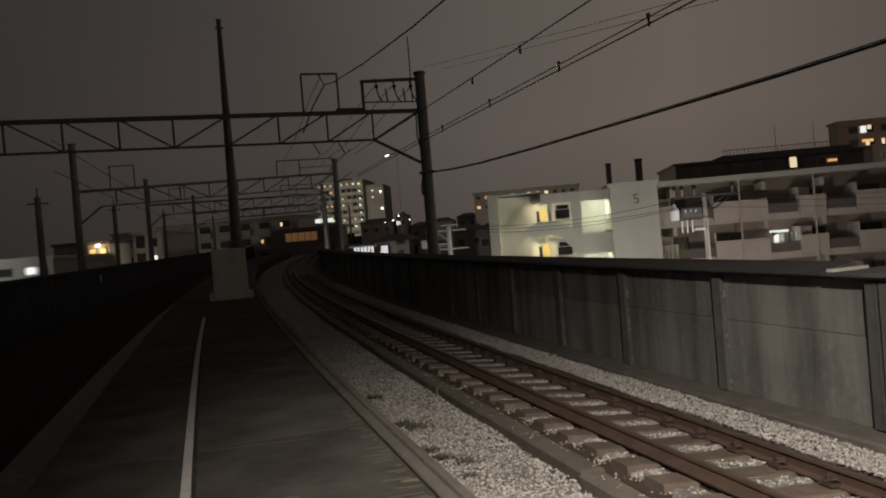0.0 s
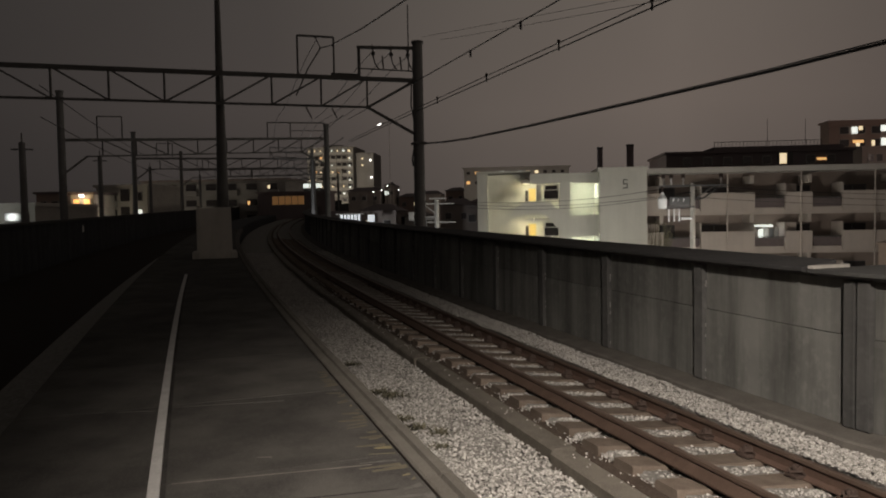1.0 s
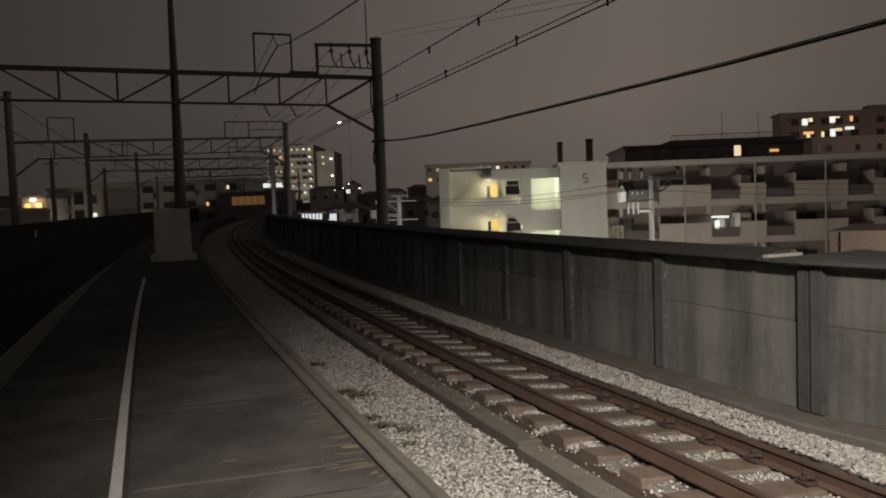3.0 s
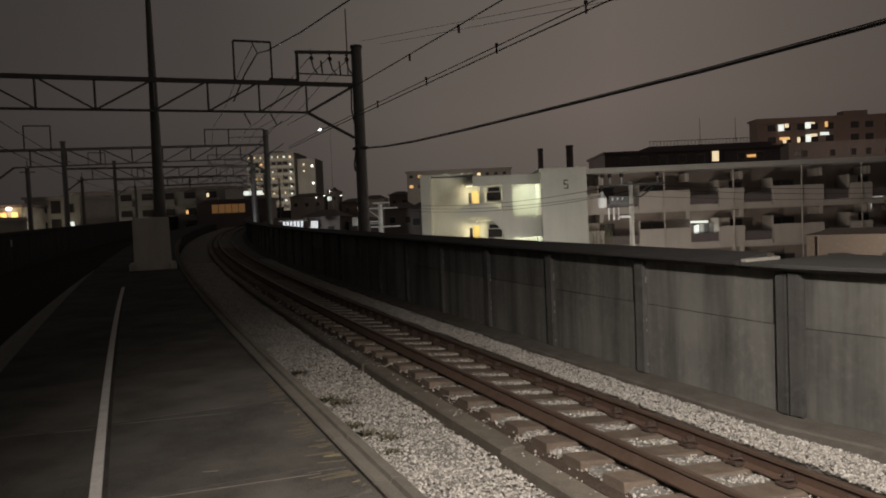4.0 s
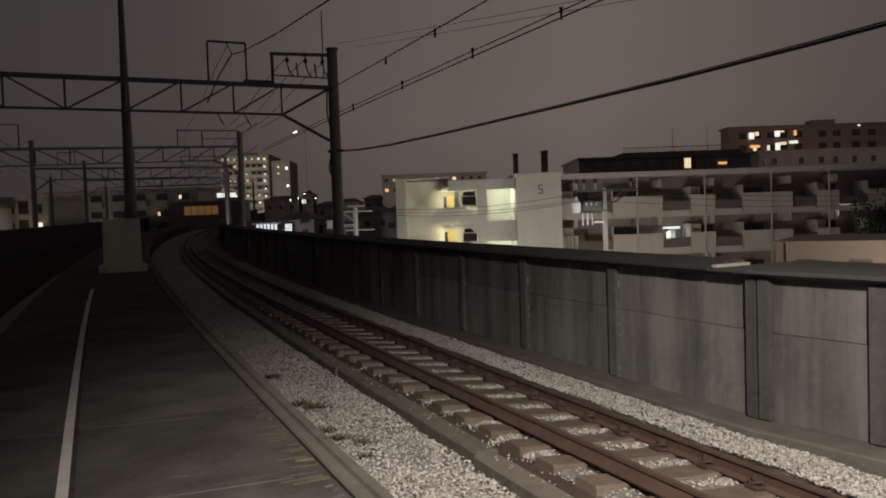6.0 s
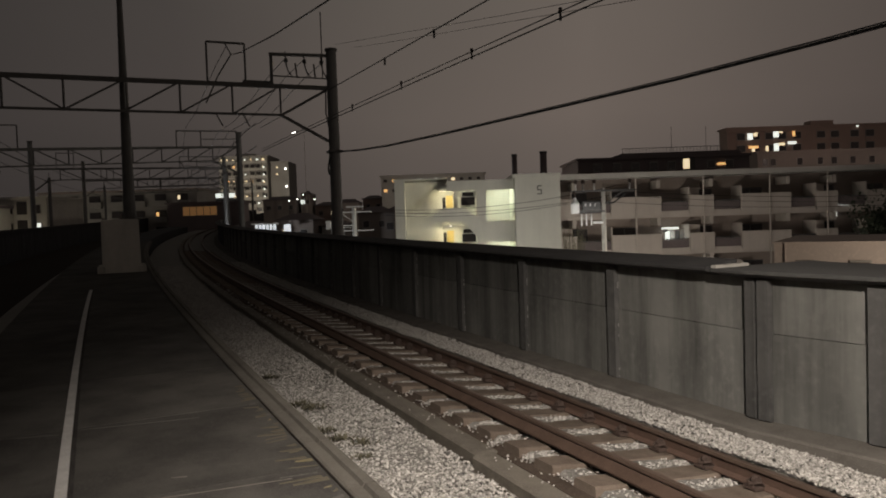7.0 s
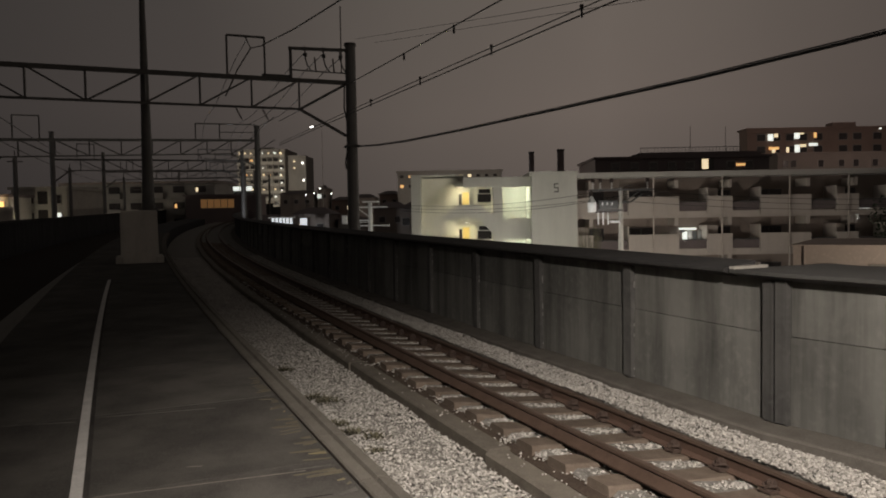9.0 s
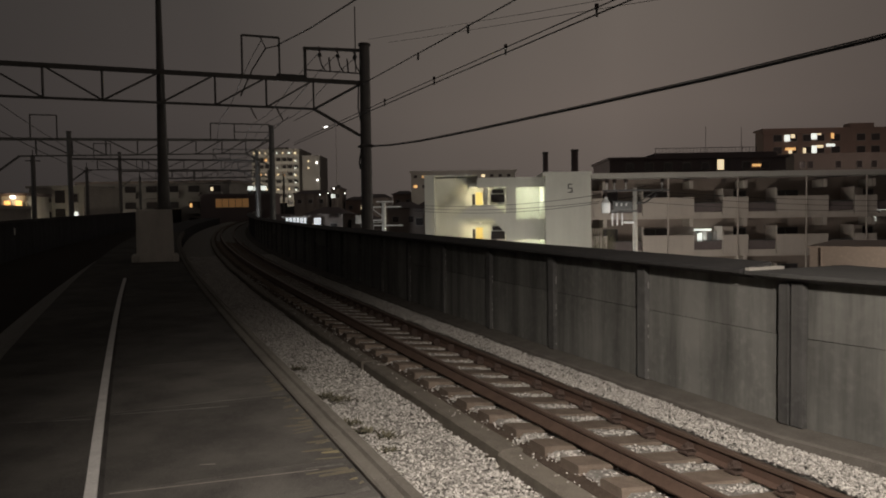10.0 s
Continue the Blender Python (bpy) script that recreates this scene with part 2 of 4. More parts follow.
def part(name, data, mat, parent=None, label=""):
    """Links a bmesh or a mesh as one object under a thing or a part."""
    if isinstance(data, bmesh.types.BMesh):
        bmesh.ops.recalc_face_normals(data, faces=data.faces)
        me = bpy.data.meshes.new(name)
        data.to_mesh(me); data.free()
    else:
        me = data
    if mat and not me.materials:
        me.materials.append(mat)
    ob = new(name, me)
    if parent:
        ob.parent = parent
    if label:
        ob["label"] = label
    return ob


def thing(name, label, category, group="", kind="", at=(0, 0, 0)):
    ob = new(name)
    ob.location = at
    ob.empty_display_size = 0.1
    return tagged(ob, label, category, group, kind)


def sweep(profile, u0, u1, step=1.0, closed=True, flare=0.0):
    """Runs a cross-section of (offset, height) along the railway."""
    n = max(1, int(round((u1 - u0) / step)))
    verts, faces, k = [], [], len(profile)
    for i in range(n + 1):
        u = u0 + (u1 - u0) * i / n
        verts += [S(u, o + flare * max(0.0, 6.1 - u), z) for o, z in profile]
    for i in range(n):
        for j in range(k if closed else k - 1):
            a, b = i * k + j, i * k + (j + 1) % k
            faces.append((a, b, b + k, a + k))
    if closed:
        faces += [tuple(range(k)), tuple(range(n * k, n * k + k))[::-1]]
    me = mesh("sweep", verts, faces)
    bm = bmesh.new(); bm.from_mesh(me); bpy.data.meshes.remove(me)
    return bm


def bm_box(bm, lo, hi, m=None, bevel=0.0):
    """An axis-aligned box, moved by m."""
    vs = [bm.verts.new((x, y, z)) for x in (lo[0], hi[0]) for y in (lo[1], hi[1]) for z in (lo[2], hi[2])]
    fs = [bm.faces.new([vs[i] for i in q]) for q in ((0, 1, 3, 2), (4, 6, 7, 5), (0, 4, 5, 1), (2, 3, 7, 6), (0, 2, 6, 4), (1, 5, 7, 3))]
    if bevel:
        es = list({e for f in fs for e in f.edges})
        got = bmesh.ops.bevel(bm, geom=es, offset=bevel, segments=1, affect="EDGES")
        vs = list({v for f in got["faces"] for v in f.verts} | {v for v in vs if v.is_valid})
    if m is not None:
        bmesh.ops.transform(bm, matrix=m, verts=vs)
    return bm


def box(lo, hi, m=None, bevel=0.0):
    return bm_box(bmesh.new(), lo, hi, m, bevel)


def bm_bar(bm, p, q, w, h=None):
    """A square bar from p to q."""
    p, q = Vector(p), Vector(q)
    d = q - p
    m = Matrix.Translation(p) @ d.to_track_quat("Z", "Y").to_matrix().to_4x4()
    h = h or w
    return bm_box(bm, (-w / 2, -h / 2, 0), (w / 2, h / 2, d.length), m)


def bm_tube(bm, pts, r, seg=8, r2=None):
    """A round tube through points, from radius r to r2."""
    pts = [Vector(p) for p in pts]
    rings = []
    for i, p in enumerate(pts):
        d = (pts[min(i + 1, len(pts) - 1)] - pts[max(i - 1, 0)]).normalized()
        side = d.cross(Vector((0, 0, 1)) if abs(d.z) < 0.95 else Vector((0, 1, 0))).normalized()
        top = side.cross(d)
        rr = r + ((r2 if r2 is not None else r) - r) * i / max(1, len(pts) - 1)
        rings.append([bm.verts.new(p + (side * math.cos(t) + top * math.sin(t)) * rr) for t in [2 * math.pi * k / seg for k in range(seg)]])
    for a, b in zip(rings, rings[1:]):
        for k in range(seg):
            bm.faces.new((a[k], a[(k + 1) % seg], b[(k + 1) % seg], b[k]))
    bm.faces.new(rings[0]); bm.faces.new(rings[-1][::-1])
    return bm


def tube(pts, r, seg=8, r2=None):
    return bm_tube(bmesh.new(), pts, r, seg, r2)


def sagging(p, q, sag, n=14):
    p, q = Vector(p), Vector(q)
    return [p.lerp(q, i / n) - Vector((0, 0, sag * 4 * (i / n) * (1 - i / n))) for i in range(n + 1)]


def frame_at(u, off, z):
    """Pose with x across the track, y along it, at a place on the line."""
    return Matrix.Translation(S(u, off, z)) @ Matrix.Rotation(heading(u), 4, "Z")


# ---- the setting ----
ground = part("ground", mesh("ground", [(-2500, -2500, -7.2), (2500, -2500, -7.2), (2500, 2500, -7.2), (-2500, 2500, -7.2)], [(0, 1, 2, 3)]), GROUND)
tagged(ground, "dark town ground far below the railway viaduct", "ground", kind="structure")
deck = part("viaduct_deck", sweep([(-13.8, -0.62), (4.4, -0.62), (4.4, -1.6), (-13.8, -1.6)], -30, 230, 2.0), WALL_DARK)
tagged(deck, "grey concrete viaduct deck under the tracks", "viaduct", kind="structure")

# ballast beds
bed = part("ballast", sweep([(-2.95, -0.34), (-1.25, -0.35), (-0.92, -0.37), (-0.60, -0.30), (-0.4, zt(-0.4, -0.215)), (0.1, zt(0.1, -0.225)), (0.53, zt(0.53, -0.20)), (1.0, zt(1.0, -0.225)),
                            (1.55, zt(1.5, -0.215)), (1.9, -0.36), (2.46, -0.37), (2.46, -0.6), (-2.95, -0.6)], -20, 230, 0.5), GRAVEL_BED)
tagged(bed, "pale grey crushed-stone ballast under the track", "ballast", kind="structure")
soil = part("trackbed", sweep([(-0.64, -0.235), (-0.45, -0.215), (-0.12, -0.205), (-0.12, -0.5), (-0.64, -0.5)], -20, 120, 0.5), SOIL)
tagged(soil, "brown earthy strip along the sleeper ends", "trackbed", kind="structure")
far_bed = part("trackbed", sweep([(-12.1, -0.42), (-7.35, -0.42), (-7.35, -0.6), (-12.1, -0.6)], -20, 230, 1.0), SHADE_BED)
tagged(far_bed, "trackbed beside the far parapet, coloured near black for shade", "trackbed", kind="structure")
bed2 = part("ballast", sweep([(-7.4, -0.41), (-7.15, -0.33), (-6.6, -0.31), (-6.05, -0.33), (-6.05, -0.6), (-7.4, -0.6)], -20, 230, 1.0), GRAVEL_BED)
tagged(bed2, "grey crushed-stone ballast beside the walkway in the dark", "ballast", kind="structure")

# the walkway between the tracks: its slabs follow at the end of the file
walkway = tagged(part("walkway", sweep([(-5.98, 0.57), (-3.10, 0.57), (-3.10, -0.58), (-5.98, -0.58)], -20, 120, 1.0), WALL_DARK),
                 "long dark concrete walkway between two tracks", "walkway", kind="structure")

# ---- right-hand parapet ----
OW = 2.76
wall = part("wall_right", sweep([(OW, -0.55), (OW + 0.16, -0.55), (OW + 0.16, 1.50), (OW, 1.50)], -20, 230, 0.5, flare=0.2), WALL_DARK)
tagged(wall, "stained grey concrete parapet wall along the track", "wall", kind="structure")
ledge = tagged(part("trim_right", sweep([(2.30, -0.58), (2.30, -0.268), (2.33, -0.246), (OW - 0.002, -0.215), (OW - 0.002, -0.58)], -20, 230, 0.5, flare=0.2), LEDGE),
               "low concrete ledge at the foot of the parapet", "ledge", kind="structure")
coping = tagged(part("coping_right", sweep([(OW - 0.05, 1.50), (OW - 0.26, 1.568), (OW - 0.26, 1.602), (OW - 0.24, 1.615), (OW + 0.30, 1.69), (OW + 0.30, 1.50)], 6.78, 230, 1.0), COPING),
                "dark overhanging coping along the parapet top", "coping", kind="structure")
coping2 = tagged(part("coping_right", sweep([(OW - 0.05, 1.50), (OW - 0.25, 1.562), (OW - 0.25, 1.592), (OW - 0.23, 1.605), (OW + 1.55, 1.605), (OW + 1.55, 1.50)], -20, 6.70, 0.5, flare=0.2), FLATROOF),
                 "wide flat grey coping along the parapet top", "coping", kind="structure")
# ---- left-hand parapet ----
OL = -12.3
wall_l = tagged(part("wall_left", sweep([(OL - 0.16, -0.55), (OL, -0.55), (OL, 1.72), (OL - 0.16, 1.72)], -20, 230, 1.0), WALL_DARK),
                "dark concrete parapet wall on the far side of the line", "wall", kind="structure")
tagged(part("coping_left", sweep([(OL - 0.3, 1.72), (OL + 0.12, 1.72), (OL + 0.12, 1.86), (OL - 0.3, 1.86)], -20, 230, 1.0), COPING),
       "dark coping along the far parapet", "coping", kind="structure")


# ---- track ----
def rail_profile(off, zb=0.0, head_only=False):
    c = off
    if head_only:
        pts = [(-0.0325, -0.012), (-0.030, 0.0), (0.030, 0.0), (0.0325, -0.012), (0.0325, -0.034), (-0.0325, -0.034)]
    else:
        pts = [(-0.0325, -0.034), (0.0325, -0.034), (0.009, -0.058), (0.008, -0.138), (0.074, -0.160), (0.074, -0.174), (-0.074, -0.174), (-0.074, -0.160), (-0.008, -0.138), (-0.009, -0.058)]
    return [(c + o, zb + z) for o, z in pts]


track = thing("railway_track", "railway track with brown rusty rails on grey concrete sleepers", "railway track", kind="structure")
for o, zb in ((-0.0325, 0.0), (1.0995, -CANT)):
    r = part("rail", sweep(rail_profile(o, zb), -20, 200, 0.5), RUST, track, "rusty brown steel rail")
    part("rail_head", sweep(rail_profile(o, zb, True), -20, 200, 0.5), RAILHEAD, r, "worn rail head")

guard = part("guard_strip", sweep([(-0.069, -0.045), (-0.158, -0.118), (-0.158, -0.134), (-0.069, -0.078)], -20, 120, 0.5), GUARD, track, "brown rusty guard strip along the outer rail side")

# ---- concrete plinth and the overhead-line portals ----
PU = 27.3
plinth = thing("plinth", "pale concrete plinth with small corner feet carrying a pole", "plinth")
bm = bmesh.new()
lowz, topz = 0.60, 2.44
ring = []
for z, o0, o1, d in ((lowz, -4.58, -3.35, 0.64), (lowz + 0.25, -4.58, -3.36, 0.64), (topz - 0.03, -4.57, -3.38, 0.62), (topz, -4.54, -3.41, 0.59)):
    ring.append([bm.verts.new(frame_at(PU + 0.3, -3.97, z) @ Vector((o + 3.97, y, 0))) for o, y in ((o0, -d), (o1, -d), (o1, d), (o0, d))])
for a, b in zip(ring, ring[1:]):
    for k in range(4):
        bm.faces.new((a[k], a[(k + 1) % 4], b[(k + 1) % 4], b[k]))
bm.faces.new(ring[0][::-1]); bm.faces.new(ring[-1])
part("block", bm, PLINTH, plinth)
for sx in (-1, 1):
    for sy in (-1, 1):
        part("foot", box((-0.11, -0.13, 0), (0.11, 0.13, 0.24), frame_at(PU + 0.3, -3.97, 0.612) @ Matrix.Translation((sx * 0.66, sy * 0.70, 0)), 0.02), PLINTH, plinth)


def mast(name, u, off, z0, z1, r0, r1, label, cap=True, group="", mat=None):
    t = thing(name, label, "mast", group)
    part("shaft", tube([S(u, off, z0), S(u, off, (z0 + z1) / 2), S(u, off, z1)], r0, 14, r1), mat or GALV, t)
    if cap:
        part("cap", tube([S(u, off, z1 - 0.02), S(u, off, z1 + 0.07)], r1 * 1.18, 14), STEEL, t)
    return t


def insulator(p, q, parent, mat, discs=5, r=0.06):
    """A string of discs on a pin from p to q."""
    p, q = Vector(p), Vector(q)
    bm = tube([p, q], r * 0.3, 6)
    for i in range(discs):
        a = p.lerp(q, (i + 0.6) / (discs + 0.6))
        bm_tube(bm, [a, a.lerp(q, 0.03), a + (q - p).normalized() * 0.035], r, 10, r * 0.45)
    return part("insulator", bm, mat, parent)


def portal_beam(uL, uR, oL, oR, zt_, zb_, nodes, mid, label, w=0.10, rise=0.0):
    """A lattice beam: two chords, posts and slanting members between two masts."""
    def P(off, z):
        k = (off - oL) / (oR - oL)
        return S(uL + (uR - uL) * k, off, z + rise * k)
    t = thing("portal_beam", label, "portal beam", "overhead line portals")
    part("top_chord", bm_bar(bmesh.new(), P(oL, zt_), P(oR, zt_), 0.10 * w / 0.1, 0.16 * w / 0.1), STEEL, t)
    part("bottom_chord", bm_bar(bmesh.new(), P(oL + 1.2, zb_), P(nodes[-1], zb_), 0.08 * w / 0.1), STEEL, t)
    for o in nodes:
        part("post", bm_bar(bmesh.new(), P(o, zb_), P(o, zt_), 0.06 * w / 0.1), STEEL, t)
    for a, b in zip(nodes, nodes[1:]):
        ends = (P(a, zb_), P(b, zt_)) if a >= mid - 2.2 else (P(a, zt_), P(b, zb_))
        part("diagonal", bm_bar(bmesh.new(), ends[0], ends[1], 0.06 * w / 0.1), STEEL, t)
    part("knee_brace", bm_bar(bmesh.new(), P(nodes[-1], zb_), P(oR - 0.1, zb_ - 0.95), 0.10 * w / 0.1), STEEL, t)
    part("end_brace", bm_bar(bmesh.new(), P(nodes[-1], zb_), P(oR - 0.1, zt_ - 0.05), 0.07 * w / 0.1), STEEL, t)
    part("knee_brace", bm_bar(bmesh.new(), P(oL + 1.2, zb_), P(oL + 0.1, zb_ - 0.95), 0.10 * w / 0.1), STEEL, t)
    return t, P


mast_r = mast("portal_mast", PU - 0.2, 3.72, -1.5, 8.70, 0.235, 0.20, "thick grey steel mast behind the parapet", group="overhead line portals")
part("lightning_rod", tube([S(PU - 0.2, 3.36, 7.6), S(PU - 0.2, 3.36, 10.15)], 0.022, 6), STEEL, mast_r)
part("rod_bracket", bm_bar(bmesh.new(), S(PU - 0.2, 3.3, 8.5), S(PU - 0.2, 3.7, 8.5), 0.05), STEEL, mast_r)
part("riser_cable", tube([S(PU - 0.25, 3.45, 7.2), S(PU - 0.25, 3.42, 6.3), S(PU - 0.25, 3.55, 5.6), S(PU - 0.25, 3.50, 4.6), S(PU - 0.25, 3.44, 4.3)], 0.028, 6), CABLE, mast_r)
part("cable_loop", tube([S(PU - 0.3, 3.95, 4.84), S(PU - 0.3, 3.70, 4.78), S(PU - 0.3, 3.50, 4.55), S(PU - 0.3, 3.42, 4.2), S(PU - 0.3, 3.46, 3.95)], 0.035, 6), CABLE, mast_r)
part("cable_clamp", box((-0.26, -0.26, -0.05), (0.26, 0.26, 0.05), frame_at(PU - 0.2, 3.72, 4.84), 0.02), STEEL, mast_r)
pole = mast("portal_mast", PU + 0.3, -3.64, 2.44, 10.85, 0.21, 0.08, "tall tapered dark steel pole on a concrete plinth", cap=True, group="overhead line portals", mat=STEEL)
part("pole_crosspiece", bm_bar(bmesh.new(), S(PU + 0.3, -3.8, 10.6), S(PU + 0.3, -3.48, 10.6), 0.05), STEEL, pole)
part("base_plate", box((-0.34, -0.34, 0), (0.34, 0.34, 0.04), frame_at(PU + 0.3, -3.64, 2.441)), STEEL, pole)
mast("portal_mast", PU, -12.95, -1.5, 8.6, 0.235, 0.20, "thick grey steel mast behind the far parapet", group="overhead line portals")
beam, P1 = portal_beam(PU, PU - 0.2, -12.9, 3.6, 7.26, 6.19, [-10.9, -9.1, -7.3, -5.5, -3.64, -1.82, -0.02, 1.72], -3.6, "dark steel lattice beam spanning both tracks")


def hoop(o0, o1, z0, z1, parent, P, arm=True):
    """An upright steel hoop on the beam that carries a feeder."""
    h = part("hoop", bm_bar(bmesh.new(), P(o0, z1), P(o1, z1 + 0.0), 0.07), STEEL, parent, "steel hoop standing on the beam")
    for o in (o0, o1):
        part("hoop_leg", bm_bar(bmesh.new(), P(o, z0), P(o, z1), 0.06), STEEL, h)
    if arm:
        c = (o0 + o1) / 2
        part("hoop_arm", bm_tube(bmesh.new(), [P(c - 0.02, z1), P(c + 0.18, z1 - 0.42), P(c - 0.3, z1 - 1.2), P(c - 0.75, z1 - 2.2)], 0.03, 6), STEEL, h)
        part("hoop_arm", bm_bar(bmesh.new(), P(c + 0.18, z1 - 0.42), P(o1, z1 - 0.28), 0.035), STEEL, h)
    return h


hoop(-0.86, 0.48, 7.3, 8.75, beam, P1)
hoop(-12.6, -11.3, 7.3, 8.70, beam, P1)
gantry = part("feeder_bracket", bm_bar(bmesh.new(), P1(1.36, 8.43), P1(3.6, 8.50), 0.11), STEEL, beam, "steel bracket carrying feeder insulators")
part("bracket_leg", bm_bar(bmesh.new(), P1(1.43, 7.3), P1(1.43, 8.45), 0.10), STEEL, gantry)
part("bracket_rail", bm_bar(bmesh.new(), P1(1.43, 7.64), P1(3.55, 7.62), 0.045), STEEL, gantry)
for o in (1.95, 2.65, 3.3):
    insulator(P1(o, 8.42) + Vector((0, 0, 0.14)), P1(o + 0.05, 8.10), gantry, PORCELAIN, 4, 0.07)
    part("jumper", tube([P1(o + 0.02, 8.15), P1(o + 0.10, 7.85), P1(o + 0.26, 7.62)], 0.025, 6), WIRE, gantry)
    part("ball", tube([P1(o + 0.03, 8.27), P1(o + 0.03, 8.17)], 0.075, 10), CABLE, gantry)
    part("drop_rod", tube([P1(o + 0.38, 8.15), P1(o + 0.43, 7.6)], 0.03, 6), PORCELAIN, gantry)
part("switch_box", box((-0.5, -0.12, 0), (0.5, 0.12, 0.11), frame_at(PU, 0.9, 7.34)), STEEL, beam)
for o in (-0.6, 0.35):
    insulator(P1(o, 6.15), P1(o + 0.22, 5.72), beam, PORCELAIN, 4, 0.06)

# portals further along the line
for uL, uR, zl, rise in ((47.5, 57.2, 6.55, 1.15), (72.0, 84.0, 7.0, 0.7), (98.0, 109.0, 7.05, 0.6), (125.0, 134.0, 7.05, 0.5), (152.0, 160.0, 7.05, 0.4)):
    mast("portal_mast", uR, 3.72, -1.5, 8.75, 0.235, 0.20, "dark steel mast behind the parapet further along the line", group="overhead line portals")
    mast("portal_mast", uL, -12.95, -1.5, 9.4, 0.235, 0.20, "dark steel mast behind the far parapet along the line", group="overhead line portals")
    b, P = portal_beam(uL, uR, -12.9, 3.6, zl, zl - 1.0, [-10.9, -9.1, -7.3, -5.5, -3.64, -1.82, -0.02, 1.72], -3.6, "dark steel lattice beam over the tracks in the distance", w=0.11, rise=rise)
    hoop(-11.15, -9.85, zl, zl + 1.45, b, P, arm=False)
    part("register_arm", bm_bar(bmesh.new(), P(-0.6, zl - 1.0), P(-0.3, zl - 1.55), 0.05), STEEL, b)
    part("register_arm", bm_bar(bmesh.new(), P(1.3, zl - 1.45), P(-0.3, zl - 1.3), 0.05), STEEL, b)
    br = part("feeder_bracket", bm_bar(bmesh.new(), P(-0.8, zl + 1.2), P(3.6, zl + 1.2), 0.09), STEEL, b)
    for o in (-0.8, 0.9):
        part("bracket_leg", bm_bar(bmesh.new(), P(o, zl), P(o, zl + 1.2), 0.07), STEEL, br)
    part("bracket_rail", bm_bar(bmesh.new(), P(0.9, zl + 0.6), P(3.6, zl + 0.6), 0.06), STEEL, br)
for u, z in ((40.4, 5.8), (59.6, 6.4), (81.0, 6.7), (112.0, 6.9)):
    t = mast("line_pole", u, -13.2, -1.5, z, 0.19, 0.15, "dark line pole standing behind the far parapet", cap=False, group="line poles")
    part("pole_arm", bm_bar(bmesh.new(), S(u, -13.7, z - 0.35), S(u, -12.7, z - 0.35), 0.07), STEEL, t)
    part("pole_pin", bm_bar(bmesh.new(), S(u, -13.2, z), S(u, -13.2, z + 0.45), 0.05), STEEL, t)


plate = thing("marker_plate", "small white marker plate on the far parapet", "plate")
part("sheet", box((-0.02, -0.11, -0.2), (0.02, 0.11, 0.2), frame_at(49.0, OL + 0.05, 1.2), 0.005), WHITE_PORC, plate)
part("bracket", box((-0.04, -0.05, -0.05), (0.0, 0.05, 0.05), frame_at(49.0, OL + 0.03, 1.2)), STEEL, plate)

# ---- wires ----
def wire(name, pts, r, mat, label, category="wire", group="overhead wires", seg=6):
    return tagged(part(name, tube(pts, r, seg), mat), label, category, group)


WO = 0.75
us = [-14 + i * 2.0 for i in range(21)]
wire("messenger_wire", [S(u, WO, 5.42 + 0.0006 * (u - 10) ** 2) for u in us], 0.011, WIRE, "thin dark messenger wire over the track")
wire("contact_wire", [S(u, WO, 4.80) for u in us], 0.008, WIRE, "thin dark contact wire over the track")
wire("contact_wire", [S(u, WO, 4.72) for u in us], 0.010, WIRE, "dark lower contact wire over the track")
for u in (15.3, 12.4, 9.6, 7.3, 5.2):
    t = thing("wire_clip", "small dark clip joining two contact wires", "clip", "wire clips")
    part("body", tube([S(u, WO, 4.69), S(u, WO, 4.83)], 0.014, 6), WIRE, t)
    part("knob", tube([S(u, WO, 4.79), S(u, WO, 4.845)], 0.024, 8), PORCELAIN, t)
for u in (13.2, 10.9):
    tagged(part("wire_clip", tube([S(u, WO, 5.30), S(u, WO, 5.44)], 0.02, 6), WIRE), "small dark clip on the messenger wire", "clip", "wire clips")
pts = [S(PU - 0.2, 3.95, 4.84)] + [S(u, 3.72, z) for u, z in ((24.0, 4.62), (21.0, 4.50), (17.0, 4.425), (12.0, 4.375), (8.5, 4.35), (6.0, 4.37), (4.0, 4.41), (0.0, 4.54), (-5.0, 4.85), (-12, 5.3))]
cable = wire("hanging_cable", pts, 0.023, CABLE, "thick black cable hanging along the parapet", "cable", seg=8)
bm = bmesh.new()
bm_tube(bm, [p + Vector((0, 0, 0.036)) for p in pts], 0.010, 6)
part("carrier_wire", bm, WIRE, cable)
wire("feeder_wire", [P1(0.42, 8.48), S(21.6, 0.46, 7.8), S(16.1, 0.5, 7.29), S(10.0, 0.5, 6.9), S(0.0, 0.5, 6.7), S(-10, 0.5, 6.8)], 0.02, WIRE, "dark feeder wire from the beam overhead")
wire("thin_wire", [S(29.2, 4.5, 9.45), S(22.5, 4.5, 8.31), S(15.0, 4.5, 7.05), S(9, 4.5, 6.1), S(4, 4.5, 5.3)], 0.006, WIRE, "very thin wire against the night sky")
wire("thin_wire", [S(26.5, 4.5, 8.75), S(23.0, 4.5, 8.16), S(16.1, 4.5, 7.05), S(10.6, 4.5, 6.18), S(4, 4.5, 5.2)], 0.006, WIRE, "very thin wire against the night sky")
for o, z0 in ((-8.0, 4.72), (-8.0, 5.5)):
    wire("contact_wire", [S(u, o, z0) for u in range(20, 110, 6)], 0.012, WIRE, "dark contact wire over the far track")
